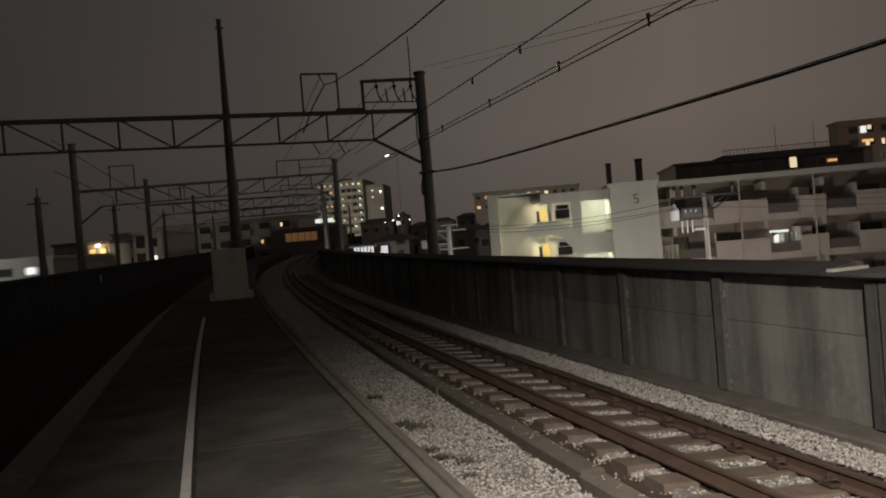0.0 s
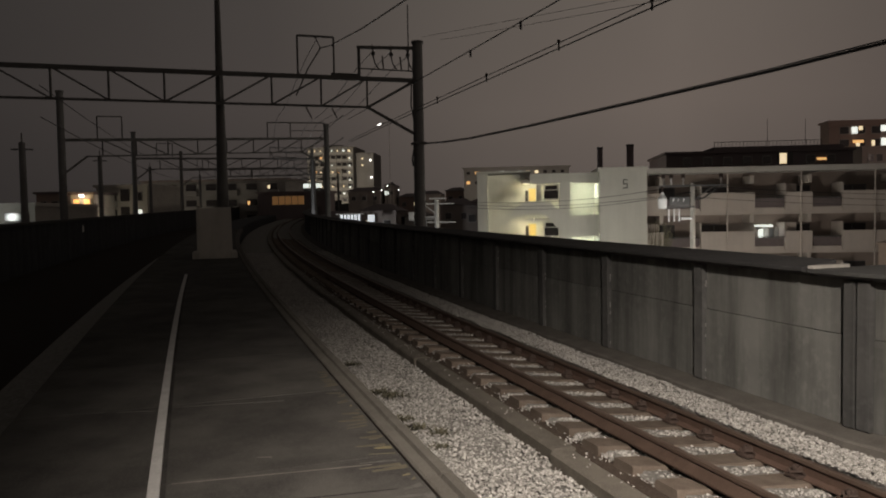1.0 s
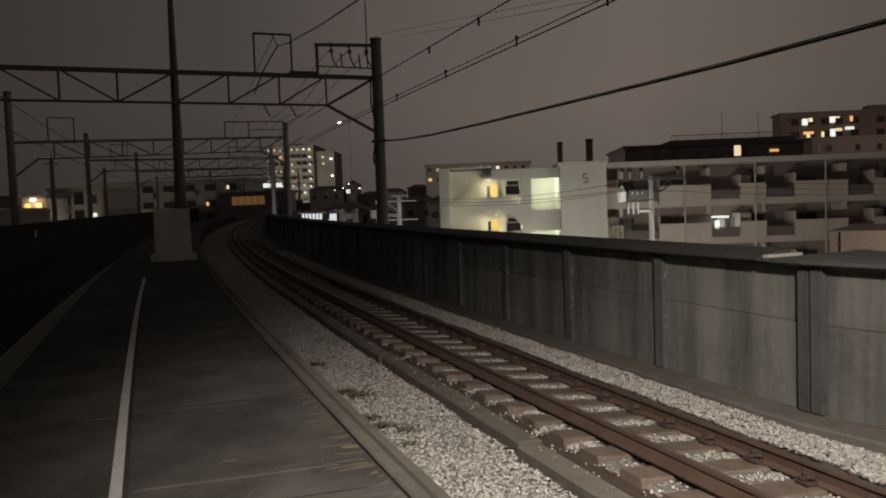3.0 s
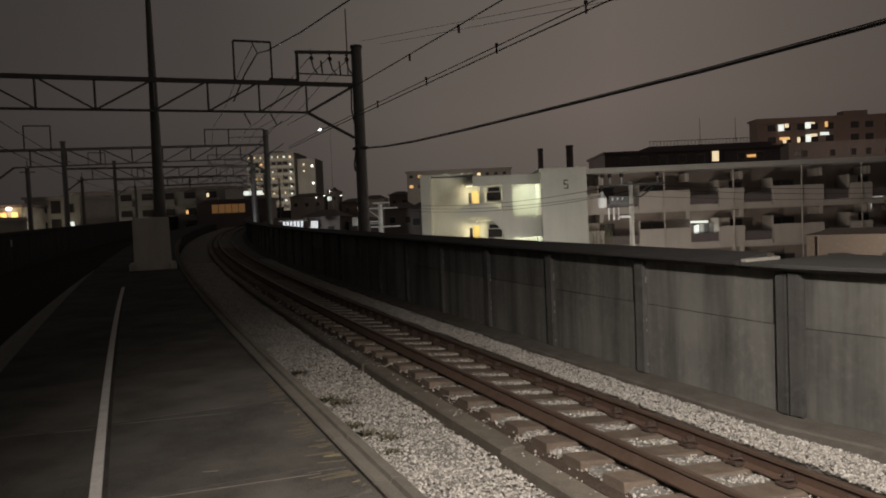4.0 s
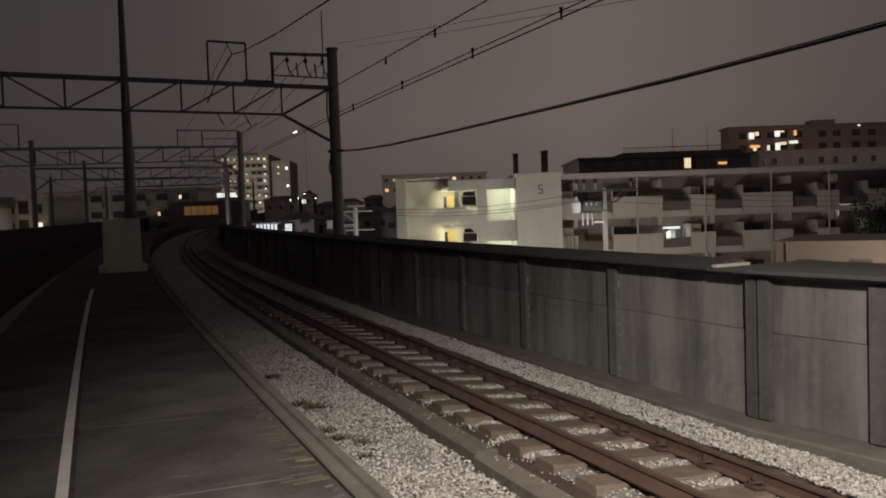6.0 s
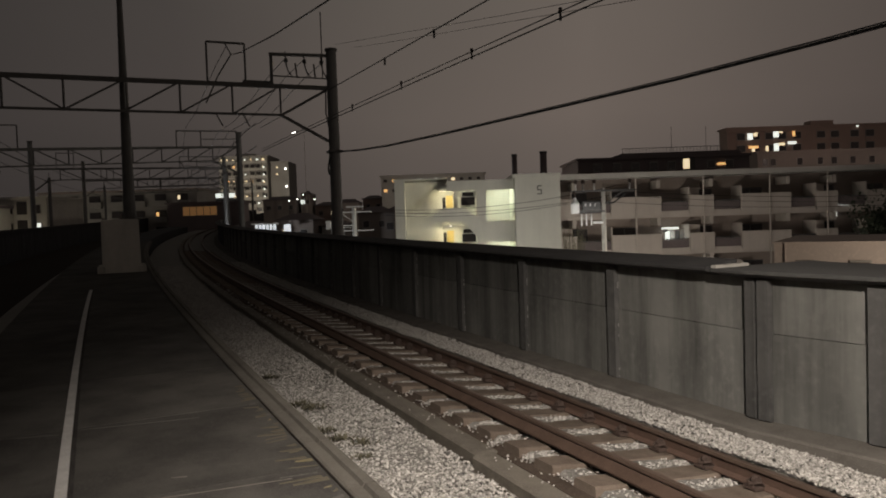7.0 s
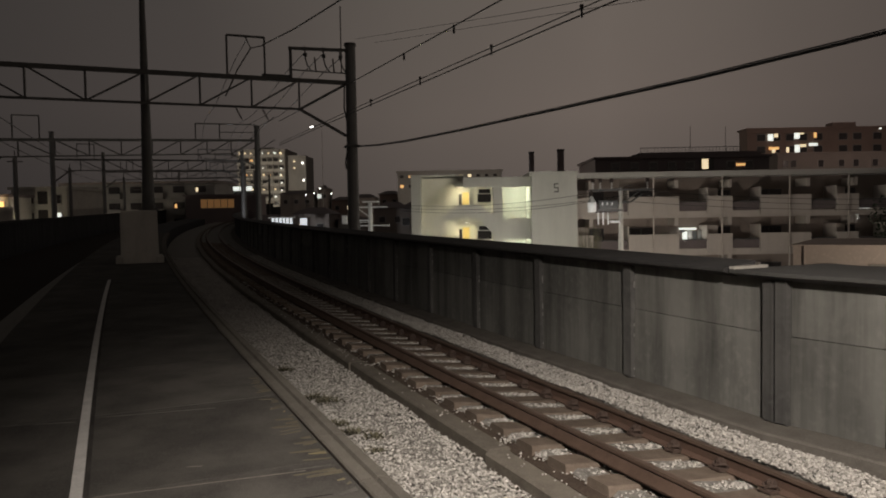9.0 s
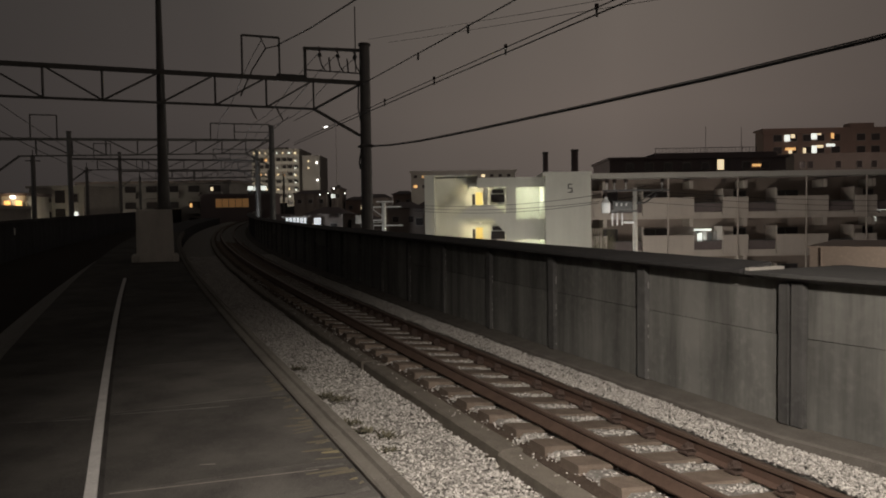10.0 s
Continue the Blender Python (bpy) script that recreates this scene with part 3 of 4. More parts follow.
for o, z0 in ((WO, 4.76), (WO, 5.6), (3.4, 8.0), (2.6, 8.0), (1.9, 8.0), (-0.2, 8.3)):
    wire("feeder_wire", [S(u, o, z0 + 0.25 * math.cos((u - PU) / 26.0 * 2 * math.pi)) for u in range(27, 134, 3)], 0.014, WIRE, "dark wire strung from portal to portal")


# ---- the pale apartment house ----
def A(x, z, dy=0.0):
    """A place on the apartment front: x along it, z height, dy behind its face."""
    return Vector((x * 0.92, 55.2 + dy, EYE + (z - EYE) * 0.92))


def slab(x0, x1, z0, z1, d0, d1, bevel=0.0):
    a, b = A(x0, z0, d0), A(x1, z1, d1)
    return box(a, b, None, bevel)


apt = thing("apartment_house", "off-white four-storey apartment house with lit stairwell and balconies", "apartment house", at=(0, 0, 0))
part("wall", slab(-2.75, 0.40, -10, 5.85, 2.2, 9.0), FACADE, apt, "off-white end wall")
part("pillar", slab(-3.60, -2.77, -10, 5.95, 1.3, 9.0), FACADE, apt, "off-white corner pillar")
part("roof_edge", slab(-3.70, 0.9, 5.96, 6.08, 1.2, 9.0), FACADE, apt)
part("wall", slab(6.28, 9.9, -10, 5.78, -1.6, 9.0), FACADE, apt, "off-white blank wall")
part("roof_edge", slab(6.1, 9.95, 5.72, 6.02, -1.7, 9.0), FACADE, apt)
part("roof", slab(9.95, 52.0, 5.45, 5.86, -1.5, 9.0), ROOF, apt, "long flat grey roof slab")
part("roof_edge", slab(9.95, 52.0, 5.86, 5.98, 1.5, 9.0), PARAPET, apt)
# stairwell: back wall, landings, slanting flight walls and columns
part("stair_back_wall", slab(0.35, 6.28, -10, 5.55, 3.0, 9.0), FACADE, apt)
part("stair_roof", slab(0.8, 6.28, 5.15, 5.70, -0.6, 3.0), FACADE, apt)
for x0, x1 in ((0.8, 3.196), (4.004, 6.276)):
    part("lintel", slab(x0, x1, 4.88, 5.148, -0.6, -0.4), FACADE, apt)
part("stair_eave", slab(0.2, 0.8, 5.0, 5.25, 0.4, 3.0), FACADE, apt)
part("column", slab(3.2, 4.0, -10, 5.15, -0.6, 0.2), FACADE, apt)
part("column", slab(1.35, 1.75, 2.9, 5.15, 0.4, 0.9), FACADE, apt)
for zf in (2.2, -0.85, -3.9):
    part("landing", slab(4.0, 6.28, zf - 1.6, zf + 0.12, -0.6, 0.0), FACADE, apt)
    part("landing_floor", slab(0.35, 6.28, zf - 0.4, zf - 0.2, 0.0, 3.0), FACADE, apt)
    bm = bmesh.new()
    shape = ((0.55, zf + 1.30), (2.2, zf + 1.30), (4.0, zf - 0.10), (4.0, zf - 1.55), (3.4, zf - 1.35), (2.0, zf + 0.15), (-0.2, zf + 0.2), (-1.6, zf - 0.55), (-0.2, zf + 0.95))
    front = [bm.verts.new(A(x, z, -0.75)) for x, z in shape]
    back = [bm.verts.new(A(x, z, -0.6)) for x, z in shape]
    bm.faces.new(front); bm.faces.new(back[::-1])
    for k in range(len(shape)):
        bm.faces.new((front[k], front[(k + 1) % len(shape)], back[(k + 1) % len(shape)], back[k]))
    part("stair_wall", bm, FACADE, apt, "off-white slanting outer wall of the stairs")
    w = part("window", slab(1.9, 3.15, zf + 1.35, zf + 2.62, 0.25, 0.32), FACADE, apt, "stair window in a pale frame")
    part("pane", slab(1.98, 3.1, zf + 1.5, zf + 2.16, 0.19, 0.248), GLASS, w)
    part("pane", slab(2.08, 3.02, zf + 2.24, zf + 2.56, 0.19, 0.248), GLASS, w)
    part("stair_lamp", slab(1.0, 1.2, zf + 2.80, zf + 2.86, 1.5, 2.3), LAMPGLOW, apt, "lit ceiling lamp")
    part("stair_lamp", slab(5.0, 5.2, zf + 2.80, zf + 2.86, 1.2, 2.2), LAMPGLOW, apt, "lit ceiling lamp")
    # This panel's yellow stands for the lamplight on the wall behind.
    part("door", slab(0.75, 1.34, zf + 0.55, zf + 2.45, 2.9, 2.996), YELLOW_LIT, apt, "door panel coloured yellow for the stair lamp's light")
    part("slit_pane", slab(0.44, 0.70, zf + 0.9, zf + 2.3, 2.94, 2.996), GLASS, apt)
    lamp("POINT", A(0.95, zf + 2.25, 1.5), 62, (1.0, 0.88, 0.55), 0.25)
    lamp("POINT", A(5.6, zf + 2.0, 1.4), 70, (0.90, 1.0, 0.74), 0.25)
# number plate of the block as plain bars
sign = thing("wall_sign", "small dark marking on the blank wall", "sign")
for x0, x1, z0, z1 in ((8.05, 8.42, 4.98, 5.06), (8.05, 8.13, 4.72, 4.98), (8.05, 8.42, 4.66, 4.74), (8.34, 8.42, 4.42, 4.66), (8.05, 8.42, 4.34, 4.42)):
    part("bar", slab(x0, x1, z0, z1, -1.63, -1.605), STEEL, sign)
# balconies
part("back_wall", slab(9.9, 52.0, -10, 5.45, 0.9, 9.0), RECESS, apt, "wall behind the balconies, coloured darker for shade")
for zf in (2.35, -0.70, -3.75):
    part("balcony_floor", slab(9.9, 52.0, zf - 0.22, zf, -0.9, 0.9), PARAPET, apt)
    for i, (x0, x1) in enumerate(((9.95, 11.3), (14.1, 18.2), (20.5, 22.5), (24.75, 28.8), (30.85, 32.6), (35.0, 39.0), (41.2, 43.2), (45.4, 49.5))):
        part("balcony_wall", slab(x0, x1, zf + 0.0, zf + 1.52, -1.15, -0.98, 0.02), PARAPET, apt, "pale solid balcony front")
        part("partition", slab(x0 + 0.0, x0 + 0.12, zf, zf + 2.2, -0.9, 0.9), PARAPET, apt)
        if i % 2 == 0:
            part("store_cupboard", slab(x0 + 0.25, x0 + 1.15, zf, zf + 2.15, -0.2, 0.7), PARAPET, apt)
        part("ceiling_beam", slab(x1 - 0.3, x1, zf + 2.2, zf + 2.82, -0.9, 0.9), PARAPET, apt)
        g = part("window", slab(x0 + 0.5, x0 + 2.6, zf + 0.1, zf + 2.05, 0.82, 0.88), STEEL, apt, "dark balcony door")
        part("pane", slab(x0 + 0.58, x0 + 1.5, zf + 0.18, zf + 1.98, 0.77, 0.818), GLASS, g)
        part("pane", slab(x0 + 1.6, x0 + 2.52, zf + 0.18, zf + 1.98, 0.77, 0.818), GLASS, g)
    for a, b in ((11.3, 14.1), (18.2, 20.5), (22.5, 24.75), (28.8, 30.85), (32.6, 35.0), (39.0, 41.2)):
        part("low_front", slab(a, b, zf, zf + 0.30, -0.95, -0.85), PARAPET, apt)
        part("railing", slab(a, b, zf + 1.02, zf + 1.09, -0.93, -0.87), STEEL, apt)
        # Dark sheet added across the opening for the shade inside the balcony.
        part("shade_panel", slab(a + 0.03, b - 0.03, zf + 0.34, zf + 1.0, -0.92, -0.885), DARKBLOCK, apt, "dark panel standing for the shade in a balcony opening")
for x in (16.1, 21.6, 27.0, 31.7, 37.2):
    part("downpipe", tube([A(x, -9, -1.25), A(x, 5.45, -1.25)], 0.06, 8), PARAPET, apt)
# laundry and a lit doorway on a balcony
lit = thing("lit_doorway", "brightly lit balcony doorway with hanging laundry", "doorway")
part("pane", slab(19.1, 19.8, -0.35, 0.95, 0.70, 0.76), COOL, lit)
for i, (x, z0, z1) in enumerate(((18.75, 0.9, 1.15), (19.3, 0.2, 1.1), (19.75, -0.3, 1.0), (20.2, 0.1, 1.1))):
    part("laundry", slab(x, x + 0.35, z0, z1, 0.2, 0.26), GREYBLOCK if i % 2 else STEEL, lit)
# White frame bar of the doorway, given a glow of its own.
part("bright_bar", slab(18.75, 20.15, 1.12, 1.28, 0.5, 0.6), COOL, lit, "bright frame bar over the doorway with added glow")
lit2 = thing("lit_window", "small bright balcony window", "window")
part("pane", slab(33.4, 34.6, 2.55, 2.68, 0.7, 0.76), COOL, lit2)
part("pane", slab(33.4, 33.6, 1.75, 2.55, 0.7, 0.76), COOL, lit2)
lamp("POINT", A(19.5, 0.6, -0.2), 12, (0.95, 1.0, 0.95), 0.2)
for x, z0, z1, r in ((8.09, 5.9, 8.95, 0.20), (11.08, 5.9, 9.15, 0.26)):
    c = thing("chimney", "dark upright flue pipe on the roof", "chimney", "flue pipes")
    part("pipe", tube([(x * 0.985, 73.8, 4.0), (x * 0.985, 73.8, z1)], r * 1.35, 12), DARKBLOCK, c)
    part("rim", tube([(x * 0.985, 73.8, z1 - 0.15), (x * 0.985, 73.8, z1 + 0.05)], r * 1.5, 12), STEEL, c)


# ---- other buildings ----
def block(name, label, x0, x1, y0, y1, z1, mat, roof=None, z0=-7.2, cat="building"):
    t = thing(name, label, cat)
    part("wall", box((x0, y0, z0), (x1, y1, z1)), mat, t)
    part("roof", box((x0 - 0.3, y0 - 0.3, z1), (x1 + 0.3, y1 + 0.3, z1 + 0.35)), roof or mat, t)
    return t


def windows(t, xs, zs, y, w, h, chance, rnd, mats=(WARM, AMBER, COOL), sill=True):
    """Rows of framed windows on a front that faces the railway; some are lit."""
    for z in zs:
        for x in xs:
            lit_here = rnd.random() < chance
            f = part("window", box((x - w / 2 - 0.1, y - 0.10, z - 0.1), (x + w / 2 + 0.1, y - 0.002, z + h + 0.1)), GREYBLOCK, t)
            part("pane", box((x - w / 2, y - 0.16, z), (x + w / 2, y - 0.102, z + h)), rnd.choice(mats) if lit_here else GLASS, f)


rnd = random.Random(4)
dark = block("long_building", "long dark low building behind the apartment house", 21.5, 47.6, 110, 124, 10.9, DARKBLOCK)
part("upper_storey", box((28.5, 111, 11.25), (46.8, 123, 11.9)), DARKBLOCK, dark)
for i in range(30):
    part("roof_rail_post", box((28.6 + i * 0.52, 111.1, 11.9), (28.66 + i * 0.52, 111.16, 12.6)), STEEL, dark)
part("roof_rail", box((28.5, 111.1, 12.58), (43.8, 111.16, 12.66)), STEEL, dark)
for x, z in ((37.4, 16.3), (42.9, 16.1)):
    part("aerial", tube([(x, 115, 11.5), (x, 115, z)], 0.05, 6, 0.03), STEEL, dark, "thin roof aerial")
windows(dark, [24.5, 27.4, 30.2, 33.0, 35.7, 41.8, 44.5], [9.3], 110, 1.1, 1.0, 0.0, rnd)
p = part("window", box((37.2, 109.85, 9.1), (39.3, 109.998, 11.0)), STEEL, dark)
part("pane", box((37.45, 109.78, 9.2), (38.4, 109.84, 10.7)), WARM, p, "bright lit window")
part("pane", box((42.6, 109.78, 9.6), (43.9, 109.84, 9.95)), AMBER, dark)

tower = block("apartment_tower", "dark red-brown tower block with a few lit windows", 56.4, 88.0, 140, 144, 18.3, BRICKBLOCK)
part("penthouse", box((73, 141, 18.65), (77.5, 143.5, 19.6)), BRICKBLOCK, tower)
part("parapet", box((56.1, 139.6, 17.6), (70.5, 139.9, 18.3)), BRICKBLOCK, tower)
windows(tower, [59.0, 61.8, 64.5, 66.9, 69.8, 74.5, 77.2, 81.0, 84.0], [13.9, 16.2], 140, 1.5, 1.2, 0.0, rnd)
for x0, x1, z0, z1, mm in ((60.2, 61.2, 16.2, 17.4, COOL), (61.4, 62.1, 16.8, 17.5, WARM), (65.2, 66.2, 16.5, 17.9, COOL), (66.2, 67.0, 17.3, 17.9, WARM), (68.1, 69.3, 17.6, 18.1, AMBER),
                           (68.9, 69.4, 16.6, 17.6, AMBER), (60.4, 62.3, 14.5, 15.0, AMBER), (61.0, 61.6, 13.9, 14.5, WARM), (63.7, 64.2, 13.9, 14.9, WARM), (65.3, 66.2, 13.9, 15.3, COOL), (66.3, 67.4, 14.9, 15.4, WARM), (68.0, 69.6, 15.1, 15.6, COOL), (81.3, 81.7, 18.0, 18.4, COOL)):
    part("lit_pane", box((x0, 139.72, z0), (x1, 139.80, z1)), mm, tower)
front = block("apartment_block", "grey apartment block in front of the tower", 58.6, 92.0, 132, 135.5, 12.9, SLATE)
windows(front, [60.0, 61.4, 66.3, 70.0, 72.6, 76.0, 79.5, 83.0], [10.6], 132, 0.9, 1.2, 0.0, rnd)

cream = thing("low_house", "low cream house with a flat roof behind the parapet", "house")
CMX = Matrix.Translation((13.95, 30.0, -0.20)) @ Matrix.Rotation(radians(-33), 4, "Z")
part("wall", box((0, 0, -7.2), (16, 8, 1.22), CMX), CREAM, cream)
part("roof", box((-0.08, -0.1, 1.22), (16.1, 8.1, 1.28), CMX), CREAM, cream)
part("pipe", bm_tube(bmesh.new(), [CMX @ Vector((0.42, -0.06, -7)), CMX @ Vector((0.42, -0.06, 1.2))], 0.03, 6), CREAM, cream)
for x0 in (0.9, 2.75, 4.55):
    w = part("window", box((x0, -0.10, 0.0), (x0 + 0.75, -0.002, 0.52), CMX), PALEBLOCK, cream)
    part("pane", box((x0 + 0.06, -0.16, 0.0), (x0 + 0.69, -0.102, 0.46), CMX), RECESS, w)
lamp("POINT", (17.0, 21.5, -0.8), 800, (1.0, 0.86, 0.70), 0.3)

hirise = block("high_rise", "tall distant apartment tower with many small lit windows", -74.5, -57.8, 250, 268, 27.0, GREYBLOCK)
part("stair_wing", box((-57.78, 252, -7.2), (-51.2, 266, 25.2)), GREYBLOCK, hirise)
part("roof_house", box((-70, 254, 27.36), (-63, 262, 28.3)), GREYBLOCK, hirise)
for k in range(11):
    z = -0.4 + k * 2.5
    part("balcony", box((-74.4, 249.0, z), (-57.9, 249.998, z + 0.95)), PALEBLOCK, hirise)
    for j in range(8):
        x = -73.9 + j * 2.02
        roll = rnd.random()
        if roll < 0.55:
            w = rnd.choice((0.3, 0.4, 0.7))
            part("window", box((x, 249.7, z + 1.1), (x + w, 249.998, z + 1.1 + rnd.choice((0.35, 0.5, 0.6)))), rnd.choice((WARM, WARM, AMBER, COOL)), hirise, "lit window")
        else:
            part("window", box((x, 249.7, z + 1.0), (x + 1.4, 249.998, z + 2.1)), GLASS, hirise)
        part("fin", box((x + 1.72, 249.1, z + 0.96), (x + 1.86, 249.998, z + 2.48)), PALEBLOCK, hirise)
for k in range(10):
    part("stair_lamp", box((-59.3, 248.7, 2.9 + k * 2.5), (-58.8, 248.99, 3.4 + k * 2.5)), COOL if k % 3 else WARM, hirise, "stairway lamp")
for x, z in ((-52.5, 22.3), (-52.3, 16.3), (-55.4, 22.9), (-55.4, 20.6)):
    part("wing_lamp", box((x, 251.6, z), (x + 0.5, 251.99, z + 0.5)), LAMPGLOW if x > -53 else WARM, hirise)

row = block("apartment_row", "long dim three-storey apartment row beyond the far parapet", -71.0, -43.0, 130, 142, 9.6, GREYBLOCK, RECESS)
for z in (1.0, 3.9, 6.8):
    for j in range(7):
        x = -70.2 + j * 3.9
        part("bay", box((x, 129.1, z), (x + 2.6, 129.998, z + 1.0)), GREYBLOCK, row)
        part("window", box((x + 0.3, 129.7, z + 1.1), (x + 2.2, 129.998, z + 2.2)), GLASS, row)
        if (j * 7 + int(z)) % 5 == 3:
            part("lit_pane", box((x + 0.5, 129.62, z + 1.2), (x + 0.95, 129.69, z + 1.9)), AMBER if j % 2 else WARM, row)
pale = block("apartment_house", "pale three-storey apartment house beyond the far parapet", -59.1, -51.6, 96, 106, 7.2, PALEBLOCK)
windows(pale, [-58.2, -56.6, -52.9], [0.4, 2.9, 5.3], 96, 1.0, 1.1, 0.16, rnd)
for z in (0.3, 2.75, 5.2):
    part("recess", box((-55.5, 95.9, z), (-54.2, 95.998, z + 1.7)), GLASS, pale, "dark open stair landing")
    part("balcony", box((-58.9, 95.2, z - 0.9), (-56.0, 95.998, z + 0.1)), PALEBLOCK, pale)
lamp("POINT", (-54.0, 90.0, 3.0), 150, (1.0, 0.88, 0.66), 0.4)
lowhouse = block("house", "small house front brightly lit by an added lamp", -59.0, -55.8, 90, 95, 6.0, PALEBLOCK, DARKBLOCK, cat="house")
windows(lowhouse, [-58.2, -56.7], [3.1, 4.6], 90, 0.8, 0.8, 0.75, rnd, (AMBER, WARM))
# Glowing box and point light, both added to warm the house front.
part("added_lamp", box((-57.6, 89.6, 5.75), (-57.1, 89.9, 6.0)), LAMPGLOW, lowhouse)
lamp("POINT", (-57.3, 88.8, 5.3), 110, (1.0, 0.70, 0.36), 0.3)
dim = block("house", "dark brown house with a flat roof beyond the far parapet", -71.0, -66.8, 100, 108, 6.6, BRICKBLOCK, DARKBLOCK, cat="house")
windows(dim, [-69.8, -68.0], [2.4, 4.6], 100, 0.9, 0.9, 0.0, rnd)
shed = block("warehouse", "long low pale shed beyond the far parapet", -62.0, -44.2, 62, 72, 3.9, PALEBLOCK, PALEBLOCK)
windows(shed, [-60.0, -56.5, -53.0, -49.5, -46.0], [2.6], 62, 2.2, 0.7, 0.0, rnd)
lamp("POINT", (-50.0, 57.0, 3.0), 330, (0.95, 1.0, 0.95), 0.4)
amber = block("shop_building", "low building with an orange lit front at the bend", -46.5, -33.5, 125, 129, 6.9, DARKBLOCK)
for i in range(5):
    part("shop_window", box((-43.8 + i * 1.18, 124.9, 4.9), (-42.75 + i * 1.18, 124.998, 6.4)), AMBERDIM, amber, "orange lit shop window")
part("lamp_frame", box((-38.1, 125.0, 7.25), (-34.6, 125.3, 7.7)), STEEL, amber)
for i in range(3):
    part("lamp_panel", box((-38.0 + i * 1.15, 124.6, 7.8), (-37.1 + i * 1.15, 124.9, 8.5)), COOL, amber, "bright white lamp")
    part("lamp_stem", box((-37.6 + i * 1.15, 124.9, 7.6), (-37.5 + i * 1.15, 125.1, 8.3)), STEEL, amber)

# houses between the parapet and the high-rise
for hx0, hx1, hy, hz, mm in ((-26.0, -21.8, 90, 3.3, SLATE), (-19.6, -15.2, 88, 4.1, SLATE), (-14.8, -11.9, 92, 3.3, GREYBLOCK), (-11.0, -6.6, 100, 4.9, SLATE), (-6.4, -3.6, 86, 4.6, SLATE),
                             (-36.0, -29.2, 150, 8.9, SLATE), (-28.6, -26.8, 152, 10.0, SLATE), (-26.4, -21.2, 156, 7.6, BRICKBLOCK), (-21.0, -16.4, 150, 7.9, SLATE), (-16.2, -11.8, 158, 8.8, BRICKBLOCK)):
    t = thing("house", "dim house among the rooftops beyond the parapet", "house", "distant houses")
    part("wall", box((hx0, hy, -7.2), (hx1, hy + 8, hz - 0.9)), mm, t)
    bm = bmesh.new()
    vs = [bm.verts.new(v) for v in ((hx0 - 0.4, hy - 0.4, hz - 0.9), (hx1 + 0.4, hy - 0.4, hz - 0.9), (hx1 + 0.4, hy + 8.4, hz - 0.9), (hx0 - 0.4, hy + 8.4, hz - 0.9), (hx0 + 1.2, hy + 4, hz), (hx1 - 1.2, hy + 4, hz))]
    for q in ((0, 1, 5, 4), (1, 2, 5), (2, 3, 4, 5), (3, 0, 4), (3, 2, 1, 0)):
        bm.faces.new([vs[i] for i in q])
    part("roof", bm, DARKBLOCK, t)
    n = max(2, int((hx1 - hx0) / 2))
    windows(t, [hx0 + (i + 0.5) * (hx1 - hx0) / n for i in range(n)], [hz - 2.9], hy, 0.8, 0.8, 0.22, rnd)
back = block("apartment_block", "dim apartment block with lit top windows behind the stair house", -11.5, 10.0, 150, 160, 12.0, GREYBLOCK)
windows(back, [-10.6 + 1.75 * i for i in range(12)], [10.9, 8.9], 150, 0.7, 0.55, 0.5, rnd)
for x, z in ((-28.5, 7.9), (-27.3, 8.8), (-25.0, 7.8), (-30.2, 7.6)):
    t = thing("yard_lamp", "tiny bright lamp among the distant houses", "lamp", "yard lamps")
    part("globe", tube([(x, 148.0, z), (x, 148.0, z + 0.2)], 0.11, 8), LAMPGLOW, t)
    part("post", tube([(x, 148.0, -7.2), (x, 148.0, z)], 0.07, 6), STEEL, t)
glasshouse = thing("shelter", "bright white lit shelter with upright bars", "shelter")
for i in range(6):
    part("panel", box((-21.2 + i * 0.42, 84.0, 1.5), (-20.92 + i * 0.42, 84.1, 2.75)), COOLDIM, glasshouse)
part("end_panel", box((-17.9, 84.0, 1.5), (-17.1, 84.1, 2.7)), COOLDIM, glasshouse)
part("roof", box((-21.6, 83.6, 2.77), (-18.4, 85.0, 2.9)), GREYBLOCK, glasshouse)
part("support", box((-21.6, 83.6, -7.2), (-18.4, 85.0, 1.48)), GREYBLOCK, glasshouse)

# ---- utility poles ----
up1 = thing("utility_pole", "grey concrete utility pole with transformer and insulators", "utility pole", "utility poles")
part("shaft", tube([(10.31, 45, -7.2), (10.33, 45, 4.15)], 0.19, 12, 0.13), PALEBLOCK, up1)
part("crossarm", bm_bar(bmesh.new(), (8.3, 44.9, 3.98), (12.4, 44.9, 3.98), 0.10), GALV, up1)
part("crossarm", bm_bar(bmesh.new(), (8.4, 44.9, 2.72), (10.4, 44.9, 2.72), 0.10), GALV, up1)
part("crossarm_brace", bm_bar(bmesh.new(), (10.3, 44.9, 3.1), (11.6, 44.9, 3.95), 0.05), GALV, up1)
for x in (8.6, 9.05, 9.75, 11.95):
    insulator((x, 44.9, 4.02), (x, 44.9, 4.45), up1, WHITE_PORC, 3, 0.10)
    part("insulator_cap", tube([(x, 44.9, 4.45), (x, 44.9, 4.68)], 0.12, 10), PORCELAIN, up1)
bm = tube([(8.50, 44.75, 2.62), (8.50, 44.75, 3.22)], 0.26, 14, 0.275)
bm_tube(bm, [(8.50, 44.75, 3.22), (8.50, 44.75, 3.46)], 0.275, 14, 0.11)
bm_tube(bm, [(8.50, 44.75, 3.46), (8.50, 44.75, 3.60)], 0.11, 10, 0.085)
tr = part("transformer", bm, WHITE_PORC, up1, "pale bottle-shaped transformer can")
